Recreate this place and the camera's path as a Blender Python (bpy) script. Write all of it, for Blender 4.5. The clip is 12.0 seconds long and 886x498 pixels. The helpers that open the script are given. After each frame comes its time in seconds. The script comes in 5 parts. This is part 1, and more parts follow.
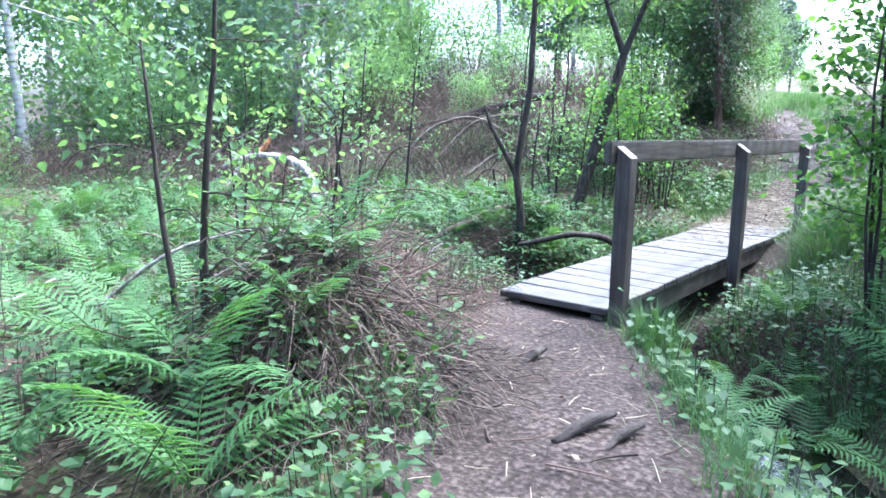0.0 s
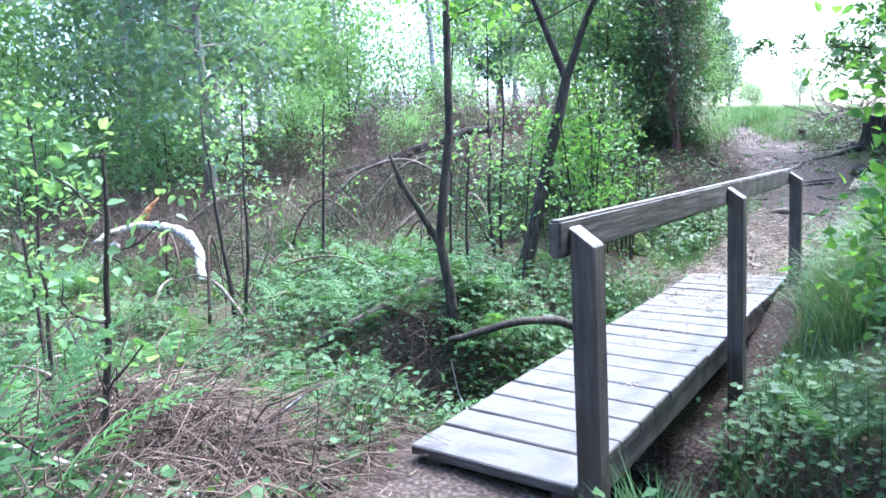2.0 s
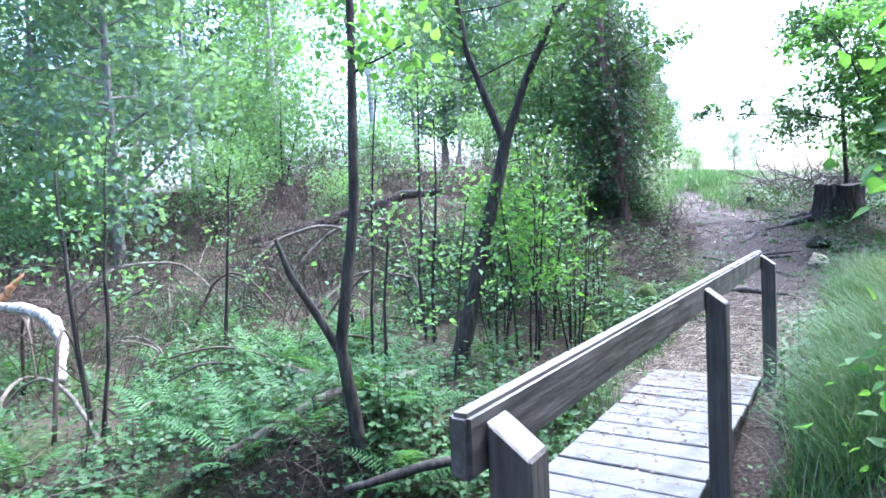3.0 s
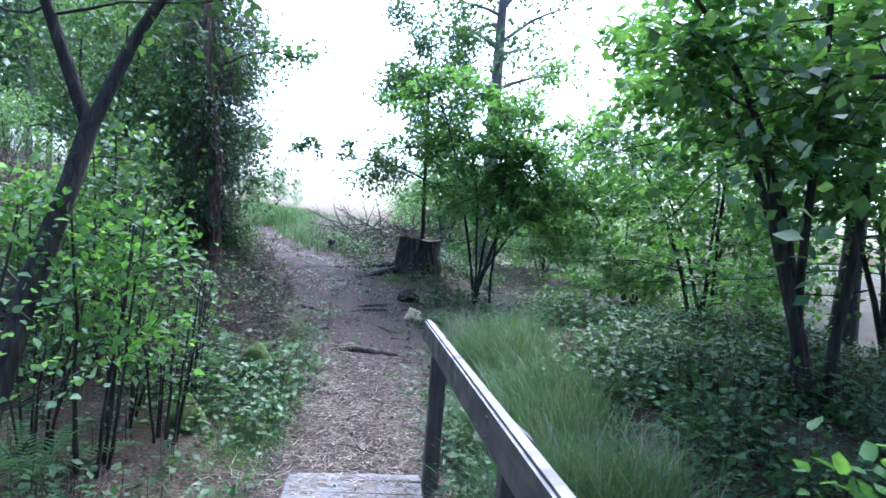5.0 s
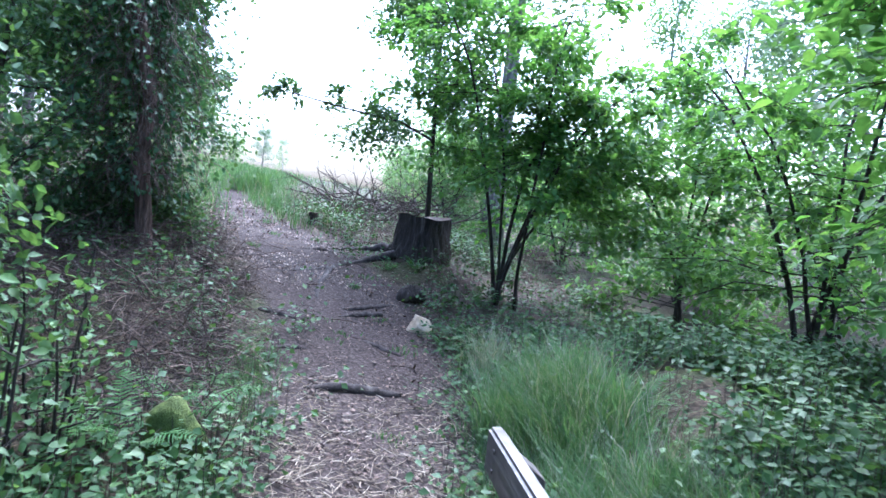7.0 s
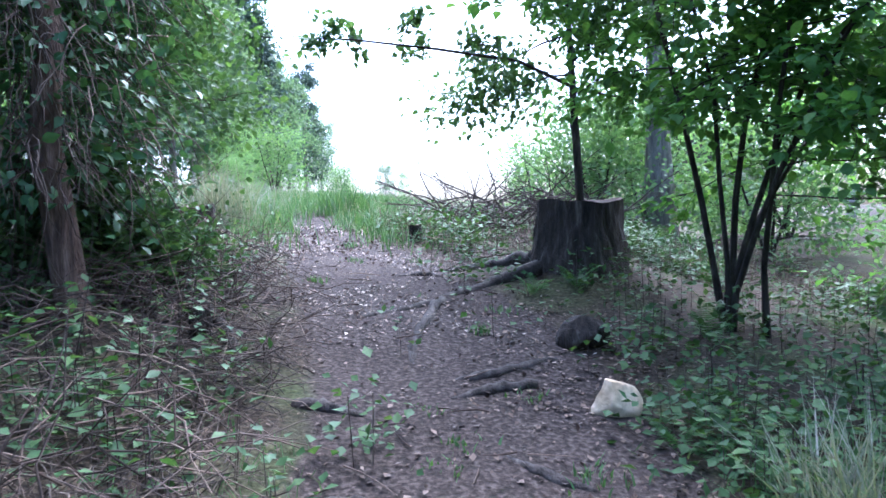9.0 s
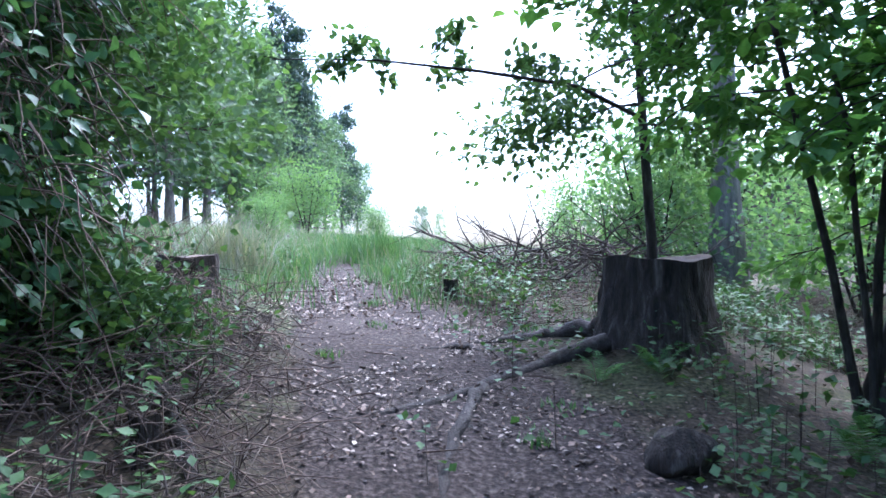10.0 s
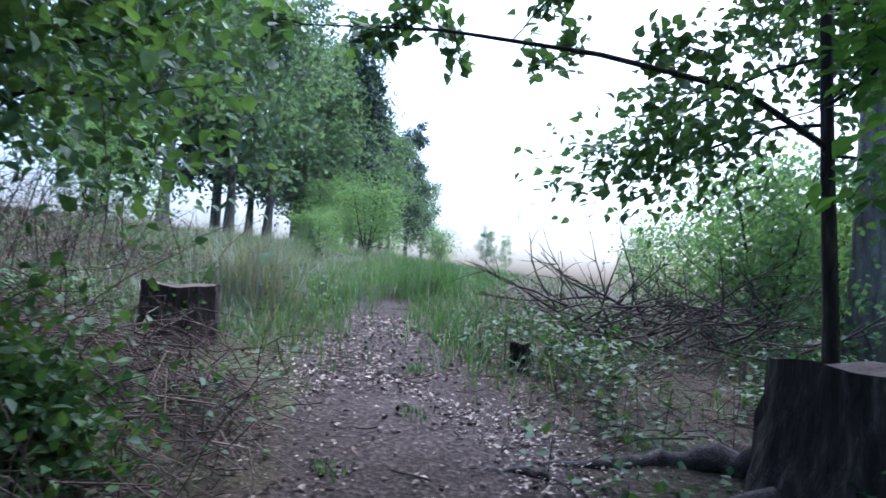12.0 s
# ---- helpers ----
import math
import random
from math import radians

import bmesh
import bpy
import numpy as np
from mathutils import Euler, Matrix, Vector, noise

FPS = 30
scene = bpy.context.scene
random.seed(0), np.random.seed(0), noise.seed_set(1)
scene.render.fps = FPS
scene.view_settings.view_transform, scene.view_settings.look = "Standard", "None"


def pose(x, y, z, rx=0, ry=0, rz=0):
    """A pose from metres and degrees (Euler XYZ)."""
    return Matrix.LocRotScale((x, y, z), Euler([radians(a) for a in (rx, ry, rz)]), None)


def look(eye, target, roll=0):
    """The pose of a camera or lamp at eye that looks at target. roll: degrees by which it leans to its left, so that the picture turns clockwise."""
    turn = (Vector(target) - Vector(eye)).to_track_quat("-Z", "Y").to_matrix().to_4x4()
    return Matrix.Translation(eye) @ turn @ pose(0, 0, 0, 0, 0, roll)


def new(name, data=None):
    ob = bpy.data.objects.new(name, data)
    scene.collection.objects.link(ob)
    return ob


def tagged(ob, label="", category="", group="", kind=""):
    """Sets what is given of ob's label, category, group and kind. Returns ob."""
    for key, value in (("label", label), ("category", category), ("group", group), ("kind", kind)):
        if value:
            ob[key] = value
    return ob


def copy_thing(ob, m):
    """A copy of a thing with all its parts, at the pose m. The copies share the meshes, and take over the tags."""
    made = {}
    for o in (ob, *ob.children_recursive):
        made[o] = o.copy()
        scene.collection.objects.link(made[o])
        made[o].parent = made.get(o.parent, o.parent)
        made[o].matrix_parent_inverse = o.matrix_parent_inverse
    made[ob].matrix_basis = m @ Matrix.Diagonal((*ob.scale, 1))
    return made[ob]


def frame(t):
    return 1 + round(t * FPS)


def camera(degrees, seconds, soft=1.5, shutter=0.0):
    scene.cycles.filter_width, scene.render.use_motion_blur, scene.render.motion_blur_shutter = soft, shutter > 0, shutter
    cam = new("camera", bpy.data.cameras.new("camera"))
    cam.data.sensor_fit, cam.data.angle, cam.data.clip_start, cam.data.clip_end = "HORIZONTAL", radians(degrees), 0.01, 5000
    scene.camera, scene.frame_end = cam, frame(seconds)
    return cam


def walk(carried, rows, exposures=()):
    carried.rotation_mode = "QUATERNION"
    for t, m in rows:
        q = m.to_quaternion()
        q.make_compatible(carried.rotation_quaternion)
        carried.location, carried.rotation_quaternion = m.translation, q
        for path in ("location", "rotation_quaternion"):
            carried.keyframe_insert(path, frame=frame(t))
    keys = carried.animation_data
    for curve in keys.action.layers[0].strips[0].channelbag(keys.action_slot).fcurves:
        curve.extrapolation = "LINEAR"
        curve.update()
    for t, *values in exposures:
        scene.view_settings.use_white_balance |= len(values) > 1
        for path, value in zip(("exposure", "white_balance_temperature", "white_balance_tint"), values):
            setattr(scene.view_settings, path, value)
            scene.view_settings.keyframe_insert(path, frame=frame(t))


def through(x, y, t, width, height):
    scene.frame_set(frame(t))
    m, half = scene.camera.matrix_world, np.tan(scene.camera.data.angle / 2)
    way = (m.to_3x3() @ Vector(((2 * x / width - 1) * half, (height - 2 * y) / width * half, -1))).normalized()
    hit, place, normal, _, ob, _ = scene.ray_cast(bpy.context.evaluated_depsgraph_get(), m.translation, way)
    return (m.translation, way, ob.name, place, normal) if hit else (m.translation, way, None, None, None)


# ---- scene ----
cam = camera(67.7, 12.0, 1.6, 0.15)
PATH = [
    (0, (2.902, -4.050, 1.234), (1.622, -2.558, 0.865), 0.4),
    (0.5, (2.834, -3.766, 1.237), (1.538, -2.279, 0.904), -2.5),
    (1, (2.540, -3.200, 1.200), (1.286, -1.682, 0.849), -6.0),
    (1.5, (2.365, -2.712, 1.358), (1.232, -1.100, 1.017), -3.2),
    (2, (2.082, -2.378, 1.417), (0.889, -0.797, 1.137), -3.4),
    (2.5, (1.889, -1.922, 1.559), (0.712, -0.316, 1.375), -4.8),
    (2.7, (1.792, -1.610, 1.584), (0.658, 0.030, 1.435), -3.8),
    (4.3, (0.783, -0.379, 1.57), (0.307, 1.563, 1.514), -2.9),
    (4.5, (0.651, -0.094, 1.564), (0.432, 1.894, 1.516), -0.8),
    (5, (0.421, 0.312, 1.653), (0.648, 2.299, 1.63), 4.4),
    (5.5, (0.3, 0.928, 1.701), (0.422, 2.921, 1.58), 5.6),
    (6, (0.309, 1.506, 1.726), (0.453, 3.496, 1.597), 6.9),
    (6.5, (0.331, 2.165, 1.762), (0.542, 4.148, 1.617), 6.4),
    (6.7, (0.335, 2.42, 1.80), (0.602, 4.40, 1.665), 7.0),
    (8.3, (0.464, 5.33, 1.521), (0.502, 7.329, 1.46), -1.4),
    (8.5, (0.471, 5.615, 1.486), (0.39, 7.612, 1.421), -2.0),
    (9, (0.492, 6.221, 1.477), (0.368, 8.216, 1.409), -1.9),
    (9.5, (0.504, 6.752, 1.547), (0.341, 8.744, 1.481), -1.5),
    (10, (0.387, 7.31, 1.628), (0.158, 9.296, 1.683), -1.2),
    (10.5, (0.368, 7.756, 1.644), (0.067, 9.733, 1.705), -0.0),
    (11, (0.300, 8.130, 1.720), (-0.172, 10.072, 1.796), -0.8),
    (11.5, (0.250, 8.420, 1.820), (-0.389, 10.314, 1.908), -0.8),
    (12, (0.140, 8.840, 1.870), (-0.280, 10.791, 1.991), 4.0),
]
walk(cam, [(t, look(e, g, r)) for t, e, g, r in PATH], exposures=((0.0, 3.35, 4900, 11), (2.7, 3.35, 4800, 11), (4.5, 2.5, 4650, 15), (6.0, 2.65, 4650, 15), (8.5, 2.85, 4700, 16), (10.0, 2.6, 4700, 15), (11.0, 2.3, 4700, 15), (12.0, 1.75, 4750, 15)))

# ---- light ----
SUN_EL, SUN_AZ = 60.0, 20.0   # degrees: height, and turn from +y towards +x
world = bpy.data.worlds.new("sky")
scene.world = world
world.use_nodes = True
wn = world.node_tree
sky = wn.nodes.new("ShaderNodeTexSky")
sky.sky_type = "NISHITA"
sky.sun_disc = False
sky.sun_elevation = radians(SUN_EL)
sky.sun_rotation = radians(SUN_AZ)
sky.air_density, sky.dust_density, sky.ozone_density = 1.0, 7.0, 0.6
wn.links.new(sky.outputs[0], wn.nodes["Background"].inputs["Color"])
wn.nodes["Background"].inputs["Strength"].default_value = 0.15
sun = new("sun", bpy.data.lights.new("sun", "SUN"))
sun.data.energy, sun.data.angle, sun.data.color = 1.1, radians(45), (1.0, 0.96, 0.88)
sd = Vector((math.cos(radians(SUN_EL)) * math.sin(radians(SUN_AZ)), math.cos(radians(SUN_EL)) * math.cos(radians(SUN_AZ)), math.sin(radians(SUN_EL))))
sun.matrix_world = look(sd * 60, (0, 0, 0))


# ---- materials ----
def material(name, build):
    m = bpy.data.materials.new(name)
    m.use_nodes = True
    t = m.node_tree
    b = t.nodes["Principled BSDF"]
    build(t, b)
    return m


def ramp(t, fac, stops):
    r = t.nodes.new("ShaderNodeValToRGB")
    e = r.color_ramp.elements
    while len(e) < len(stops):
        e.new(0.5)
    for k, (p, c) in zip(e, stops):
        k.position, k.color = p, (*c, 1)
    t.links.new(fac, r.inputs[0])
    return r.outputs[0]


def noise_tex(t, scale, detail=4.0, coord="Object", stretch=None):
    n = t.nodes.new("ShaderNodeTexNoise")
    n.inputs["Scale"].default_value, n.inputs["Detail"].default_value = scale, detail
    c = t.nodes.new("ShaderNodeTexCoord")
    src = c.outputs[coord]
    if stretch:
        mp = t.nodes.new("ShaderNodeMapping")
        mp.inputs["Scale"].default_value = stretch
        t.links.new(src, mp.inputs[0])
        src = mp.outputs[0]
    t.links.new(src, n.inputs["Vector"])
    return n.outputs["Fac"]


def mix_colour(t, a, b, fac, blend="MIX"):
    m = t.nodes.new("ShaderNodeMix")
    m.data_type, m.blend_type = "RGBA", blend
    for v, k in ((fac, 0), (a, 6), (b, 7)):
        if isinstance(v, (int, float)):
            m.inputs[k].default_value = v
        elif isinstance(v, tuple):
            m.inputs[k].default_value = (*v, 1)
        else:
            t.links.new(v, m.inputs[k])
    return m.outputs[2]


def bump(t, b, height, strength, distance=0.02):
    n = t.nodes.new("ShaderNodeBump")
    n.inputs["Strength"].default_value, n.inputs["Distance"].default_value = strength, distance
    t.links.new(height, n.inputs["Height"])
    t.links.new(n.outputs[0], b.inputs["Normal"])


def leafy(name, dark, mid, bright, through=0.35, rough=0.5, patch=1.2):
    """Leaves: each blade its own tint, patches over the plant, light passing through."""
    def build(t, b):
        g = t.nodes.new("ShaderNodeNewGeometry")
        c = ramp(t, g.outputs["Random Per Island"], ((0.0, dark), (0.55, mid), (1.0, bright)))
        n = noise_tex(t, patch, 3.0)
        c = mix_colour(t, c, mid, n)
        v = ramp(t, noise_tex(t, 45.0, 2.0), ((0.3, (0.8, 0.8, 0.8)), (0.7, (1.1, 1.1, 1.1))))
        c = mix_colour(t, c, v, 1.0, "MULTIPLY")
        t.links.new(c, b.inputs["Base Color"])
        b.inputs["Roughness"].default_value = rough
        b.inputs["Specular IOR Level"].default_value = 0.2
        tr = t.nodes.new("ShaderNodeBsdfTranslucent")
        t.links.new(mix_colour(t, c, (1.25, 1.25, 0.55), 1.0, "MULTIPLY"), tr.inputs["Color"])
        ad = t.nodes.new("ShaderNodeMixShader")
        ad.inputs[0].default_value = through
        t.links.new(b.outputs[0], ad.inputs[1])
        t.links.new(tr.outputs[0], ad.inputs[2])
        t.links.new(ad.outputs[0], t.nodes["Material Output"].inputs[0])
    return material(name, build)


def plain(name, stops, scale=6.0, rough=0.85, fine=40.0, bumps=0.5, stretch=None, island=False):
    """Bark, dead stems, stone: a ramp on two scales of noise, with relief."""
    def build(t, b):
        n = noise_tex(t, scale, 5.0, stretch=stretch)
        if island:
            g = t.nodes.new("ShaderNodeNewGeometry")
            mm = t.nodes.new("ShaderNodeMix")
            mm.inputs[0].default_value = 0.6
            t.links.new(n, mm.inputs[2])
            t.links.new(g.outputs["Random Per Island"], mm.inputs[3])
            n = mm.outputs[0]
        c = ramp(t, n, stops)
        f = noise_tex(t, fine, 4.0, stretch=stretch)
        c = mix_colour(t, c, ramp(t, f, ((0.3, (0.72, 0.72, 0.72)), (0.7, (1.15, 1.15, 1.15)))), 1.0, "MULTIPLY")
        t.links.new(c, b.inputs["Base Color"])
        b.inputs["Roughness"].default_value = rough
        b.inputs["Specular IOR Level"].default_value = 0.25
        if bumps:
            bump(t, b, f, bumps)
    return material(name, build)


def wood_plank(name, a, b_, c_, axis, top_tone=(0.2, 0.19, 0.185)):
    """Weathered boards: long grain, damp blotches, a grey mixed in on upward faces, each board its own tint."""
    def build(t, b):
        st = [1.0, 1.0, 1.0]
        for k in range(3):
            if k != axis:
                st[k] = 14.0
        grain = noise_tex(t, 3.0, 6.0, stretch=tuple(st))
        c = ramp(t, grain, ((0.25, a), (0.5, b_), (0.75, c_)))
        blot = ramp(t, noise_tex(t, 2.2, 5.0), ((0.38, (0.5, 0.48, 0.45)), (0.6, (1.1, 1.1, 1.12))))
        c = mix_colour(t, c, blot, 0.8, "MULTIPLY")
        o = t.nodes.new("ShaderNodeObjectInfo")
        c = mix_colour(t, c, ramp(t, o.outputs["Random"], ((0.0, (0.75, 0.75, 0.75)), (1.0, (1.15, 1.13, 1.1)))), 1.0, "MULTIPLY")
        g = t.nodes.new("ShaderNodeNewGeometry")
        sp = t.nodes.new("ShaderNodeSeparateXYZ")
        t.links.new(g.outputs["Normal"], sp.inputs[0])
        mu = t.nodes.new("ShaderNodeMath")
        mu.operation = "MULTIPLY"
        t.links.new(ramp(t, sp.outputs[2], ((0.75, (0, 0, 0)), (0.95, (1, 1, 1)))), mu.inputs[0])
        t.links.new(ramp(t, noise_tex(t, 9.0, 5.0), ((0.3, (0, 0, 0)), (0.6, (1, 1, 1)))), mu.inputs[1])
        c = mix_colour(t, c, top_tone, mu.outputs[0])
        t.links.new(c, b.inputs["Base Color"])
        r = ramp(t, noise_tex(t, 5.0, 4.0), ((0.35, (0.42, 0.42, 0.42)), (0.7, (0.8, 0.8, 0.8))))
        t.links.new(r, b.inputs["Roughness"])
        bump(t, b, grain, 0.45, 0.01)
    return material(name, build)


def ground_material():
    def build(t, b):
        at = t.nodes.new("ShaderNodeAttribute")
        at.attribute_name = "worn"
        big, fine = noise_tex(t, 1.3, 6.0), noise_tex(t, 38.0, 8.0)
        soil = ramp(t, fine, ((0.25, (0.012, 0.009, 0.0075)), (0.5, (0.04, 0.03, 0.0245)), (0.72, (0.105, 0.083, 0.07))))
        floor_ = ramp(t, fine, ((0.3, (0.016, 0.013, 0.009)), (0.5, (0.045, 0.034, 0.023)), (0.7, (0.09, 0.068, 0.045))))
        moss = ramp(t, fine, ((0.3, (0.02, 0.035, 0.01)), (0.7, (0.09, 0.12, 0.035))))
        off = mix_colour(t, floor_, moss, ramp(t, big, ((0.48, (0, 0, 0)), (0.75, (0.8, 0.8, 0.8)))))
        ma = t.nodes.new("ShaderNodeMath")
        ma.operation = "ADD"
        t.links.new(at.outputs["Fac"], ma.inputs[0])
        t.links.new(noise_tex(t, 4.0, 5.0), ma.inputs[1])
        edge = ramp(t, ma.outputs[0], ((0.72, (0, 0, 0)), (1.0, (1, 1, 1))))
        c = mix_colour(t, off, soil, edge)
        c = mix_colour(t, c, ramp(t, noise_tex(t, 0.8, 4.0), ((0.35, (0.7, 0.68, 0.66)), (0.65, (1.15, 1.15, 1.15)))), 1.0, "MULTIPLY")
        t.links.new(c, b.inputs["Base Color"])
        b.inputs["Roughness"].default_value = 0.95
        b.inputs["Specular IOR Level"].default_value = 0.15
        bump(t, b, fine, 0.55, 0.03)
    return material("forest_soil", build)


def water_material():
    def build(t, b):
        b.inputs["Base Color"].default_value = (0.012, 0.012, 0.01, 1)
        b.inputs["Roughness"].default_value = 0.06
        bump(t, b, noise_tex(t, 6.0, 2.0), 0.08, 0.01)
    return material("ditch_water", build)


M_GROUND, M_WATER = ground_material(), water_material()
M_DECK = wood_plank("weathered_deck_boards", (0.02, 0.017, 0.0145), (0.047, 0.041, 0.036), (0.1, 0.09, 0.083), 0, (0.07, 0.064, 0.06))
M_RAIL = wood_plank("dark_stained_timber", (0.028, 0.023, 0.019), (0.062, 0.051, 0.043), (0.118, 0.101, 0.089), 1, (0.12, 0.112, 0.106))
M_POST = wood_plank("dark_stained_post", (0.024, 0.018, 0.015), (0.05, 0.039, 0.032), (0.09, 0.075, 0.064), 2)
M_BARK = plain("dark_bark", ((0.3, (0.013, 0.01, 0.008)), (0.55, (0.036, 0.029, 0.022)), (0.78, (0.085, 0.072, 0.056))), 9, stretch=(3, 3, 0.6))
M_BARK_GREY = plain("grey_bark", ((0.3, (0.08, 0.07, 0.06)), (0.55, (0.17, 0.155, 0.135)), (0.8, (0.28, 0.26, 0.235))), 5, stretch=(3, 3, 0.5))
M_BARK_PALE = plain("birch_bark", ((0.3, (0.07, 0.06, 0.05)), (0.45, (0.3, 0.29, 0.27)), (0.8, (0.5, 0.49, 0.46))), 4, stretch=(0.6, 0.6, 3))
M_STUMP = plain("stump_bark", ((0.3, (0.01, 0.008, 0.006)), (0.55, (0.038, 0.029, 0.022)), (0.8, (0.12, 0.10, 0.08))), 8, stretch=(3, 3, 0.35), bumps=0.9)
M_STUMPTOP = plain("cut_wood", ((0.3, (0.03, 0.021, 0.014)), (0.6, (0.075, 0.051, 0.035)), (0.8, (0.14, 0.1, 0.074))), 14)
M_DEADWOOD = plain("bleached_dead_wood", ((0.3, (0.07, 0.058, 0.046)), (0.5, (0.28, 0.25, 0.21)), (0.7, (0.55, 0.52, 0.47))), 7, stretch=(3, 1, 3))
M_PEEL = plain("peeling_red_bark", ((0.3, (0.035, 0.022, 0.015)), (0.5, (0.1, 0.06, 0.042)), (0.75, (0.24, 0.165, 0.125))), 9, stretch=(3, 3, 0.5), bumps=0.9)
M_SPLINTER = plain("splintered_wood", ((0.3, (0.2, 0.09, 0.035)), (0.7, (0.42, 0.24, 0.11))), 10)
M_LOG = plain("mossy_log", ((0.3, (0.05, 0.04, 0.03)), (0.5, (0.14, 0.115, 0.085)), (0.75, (0.23, 0.20, 0.15))), 6, stretch=(2, 1, 2))
M_TWIG = plain("dead_bracken_stems", ((0.15, (0.022, 0.015, 0.011)), (0.55, (0.072, 0.048, 0.035)), (0.88, (0.18, 0.135, 0.102))), 2.5, island=True, bumps=0)
M_TWIG_DARK = plain("dark_twigs", ((0.15, (0.018, 0.013, 0.01)), (0.5, (0.05, 0.036, 0.028)), (0.85, (0.14, 0.11, 0.085))), 2.5, island=True, bumps=0)
M_STRAW = plain("straw_litter", ((0.15, (0.13, 0.10, 0.065)), (0.5, (0.30, 0.245, 0.17)), (0.85, (0.48, 0.42, 0.32))), 2.5, island=True, bumps=0)
M_BLEACHED = plain("bleached_leaves", ((0.1, (0.07, 0.048, 0.034)), (0.45, (0.19, 0.138, 0.1)), (0.9, (0.44, 0.37, 0.3))), 2.5, island=True, bumps=0, rough=0.6)
M_LITTER = plain("fallen_leaves", ((0.1, (0.028, 0.018, 0.012)), (0.5, (0.085, 0.053, 0.034)), (0.8, (0.2, 0.14, 0.1)), (0.96, (0.45, 0.38, 0.32))), 2.5, island=True, bumps=0, rough=0.6)
M_STONE = plain("pale_sandstone", ((0.3, (0.4, 0.27, 0.14)), (0.5, (0.6, 0.46, 0.29)), (0.75, (0.74, 0.62, 0.44))), 5, fine=30)
M_ROOT = plain("worn_root", ((0.3, (0.018, 0.014, 0.011)), (0.55, (0.045, 0.036, 0.03)), (0.78, (0.1, 0.085, 0.074))), 8, stretch=(3, 1, 3))
M_MOSS = plain("moss", ((0.3, (0.03, 0.045, 0.01)), (0.6, (0.10, 0.13, 0.03)), (0.8, (0.18, 0.2, 0.06))), 14, fine=90)
M_HAZEL = leafy("hazel_leaves", (0.049, 0.104, 0.035), (0.090, 0.188, 0.049), (0.167, 0.282, 0.067), 0.55)
M_OAK = leafy("oak_leaves", (0.033, 0.066, 0.030), (0.066, 0.123, 0.046), (0.122, 0.194, 0.064), 0.4)
M_IVY = leafy("ivy_leaves", (0.022, 0.055, 0.028), (0.045, 0.1, 0.042), (0.09, 0.165, 0.062), 0.3, 0.4)
M_BIRCH = leafy("birch_leaves", (0.076, 0.140, 0.071), (0.127, 0.220, 0.106), (0.216, 0.310, 0.153), 0.55)
# distance haze is put into these greens as a bluish grey
M_FAR = leafy("hazed_far_leaves", (0.070, 0.120, 0.088), (0.108, 0.170, 0.118), (0.153, 0.220, 0.153), 0.5)
M_PINE = leafy("pine_needles", (0.032, 0.060, 0.053), (0.064, 0.100, 0.083), (0.108, 0.150, 0.118), 0.25)
M_FERN = leafy("fern_green", (0.037, 0.086, 0.026), (0.069, 0.149, 0.046), (0.114, 0.207, 0.065), 0.4)
M_BRAMBLE = leafy("bramble_leaves", (0.022, 0.050, 0.020), (0.050, 0.100, 0.036), (0.111, 0.168, 0.054), 0.35)
M_GRASS = leafy("grass_blades", (0.036, 0.08, 0.032), (0.072, 0.14, 0.053), (0.14, 0.21, 0.092), 0.35)
M_GRASS_DRY = leafy("pale_grass", (0.096, 0.121, 0.080), (0.180, 0.198, 0.151), (0.338, 0.297, 0.301), 0.3)


# ---- building helpers ----
def smooth(a, b, v):
    u = np.clip((np.asarray(v, float) - a) / (b - a), 0, 1)
    return u * u * (3 - 2 * u)


def mesh_of(name, verts, faces, mat, smooth_shade=False):
    """A mesh from vertex rows and equal-sided faces."""
    verts, faces = np.asarray(verts, np.float32), np.asarray(faces, np.int32)
    me = bpy.data.meshes.new(name)
    n, k = faces.shape
    me.vertices.add(len(verts))
    me.vertices.foreach_set("co", verts.ravel())
    me.loops.add(n * k)
    me.loops.foreach_set("vertex_index", faces.ravel())
    me.polygons.add(n)
    me.polygons.foreach_set("loop_start", np.arange(0, n * k, k, dtype=np.int32))
    me.polygons.foreach_set("loop_total", np.full(n, k, np.int32))
    if smooth_shade:
        me.polygons.foreach_set("use_smooth", np.ones(n, bool))
    me.update(calc_edges=True)
    me.materials.append(mat)
    return me


def part(name, me, parent, label=""):
    ob = new(name, me)
    ob.parent = parent
    loose = name in ("limb", "crown", "ivy", "dead_tangle", "twig_mass")
    return tagged(ob, label, kind="stuff" if loose else "")


def part_bm(name, bm, mat, parent, label="", m=None):
    me = bpy.data.meshes.new(name)
    bm.to_mesh(me)
    bm.free()
    me.materials.append(mat)
    ob = new(name, me)
    ob.parent = parent
    if m is not None:
        ob.matrix_basis = m
    return tagged(ob, label)


def empty(name, m, label, category, group=""):
    ob = new(name)
    ob.matrix_basis = m
    ob.empty_display_size = 0.1
    return tagged(ob, label, category, group)


def unit(v):
    return v / np.maximum(np.linalg.norm(v, axis=-1, keepdims=True), 1e-9)


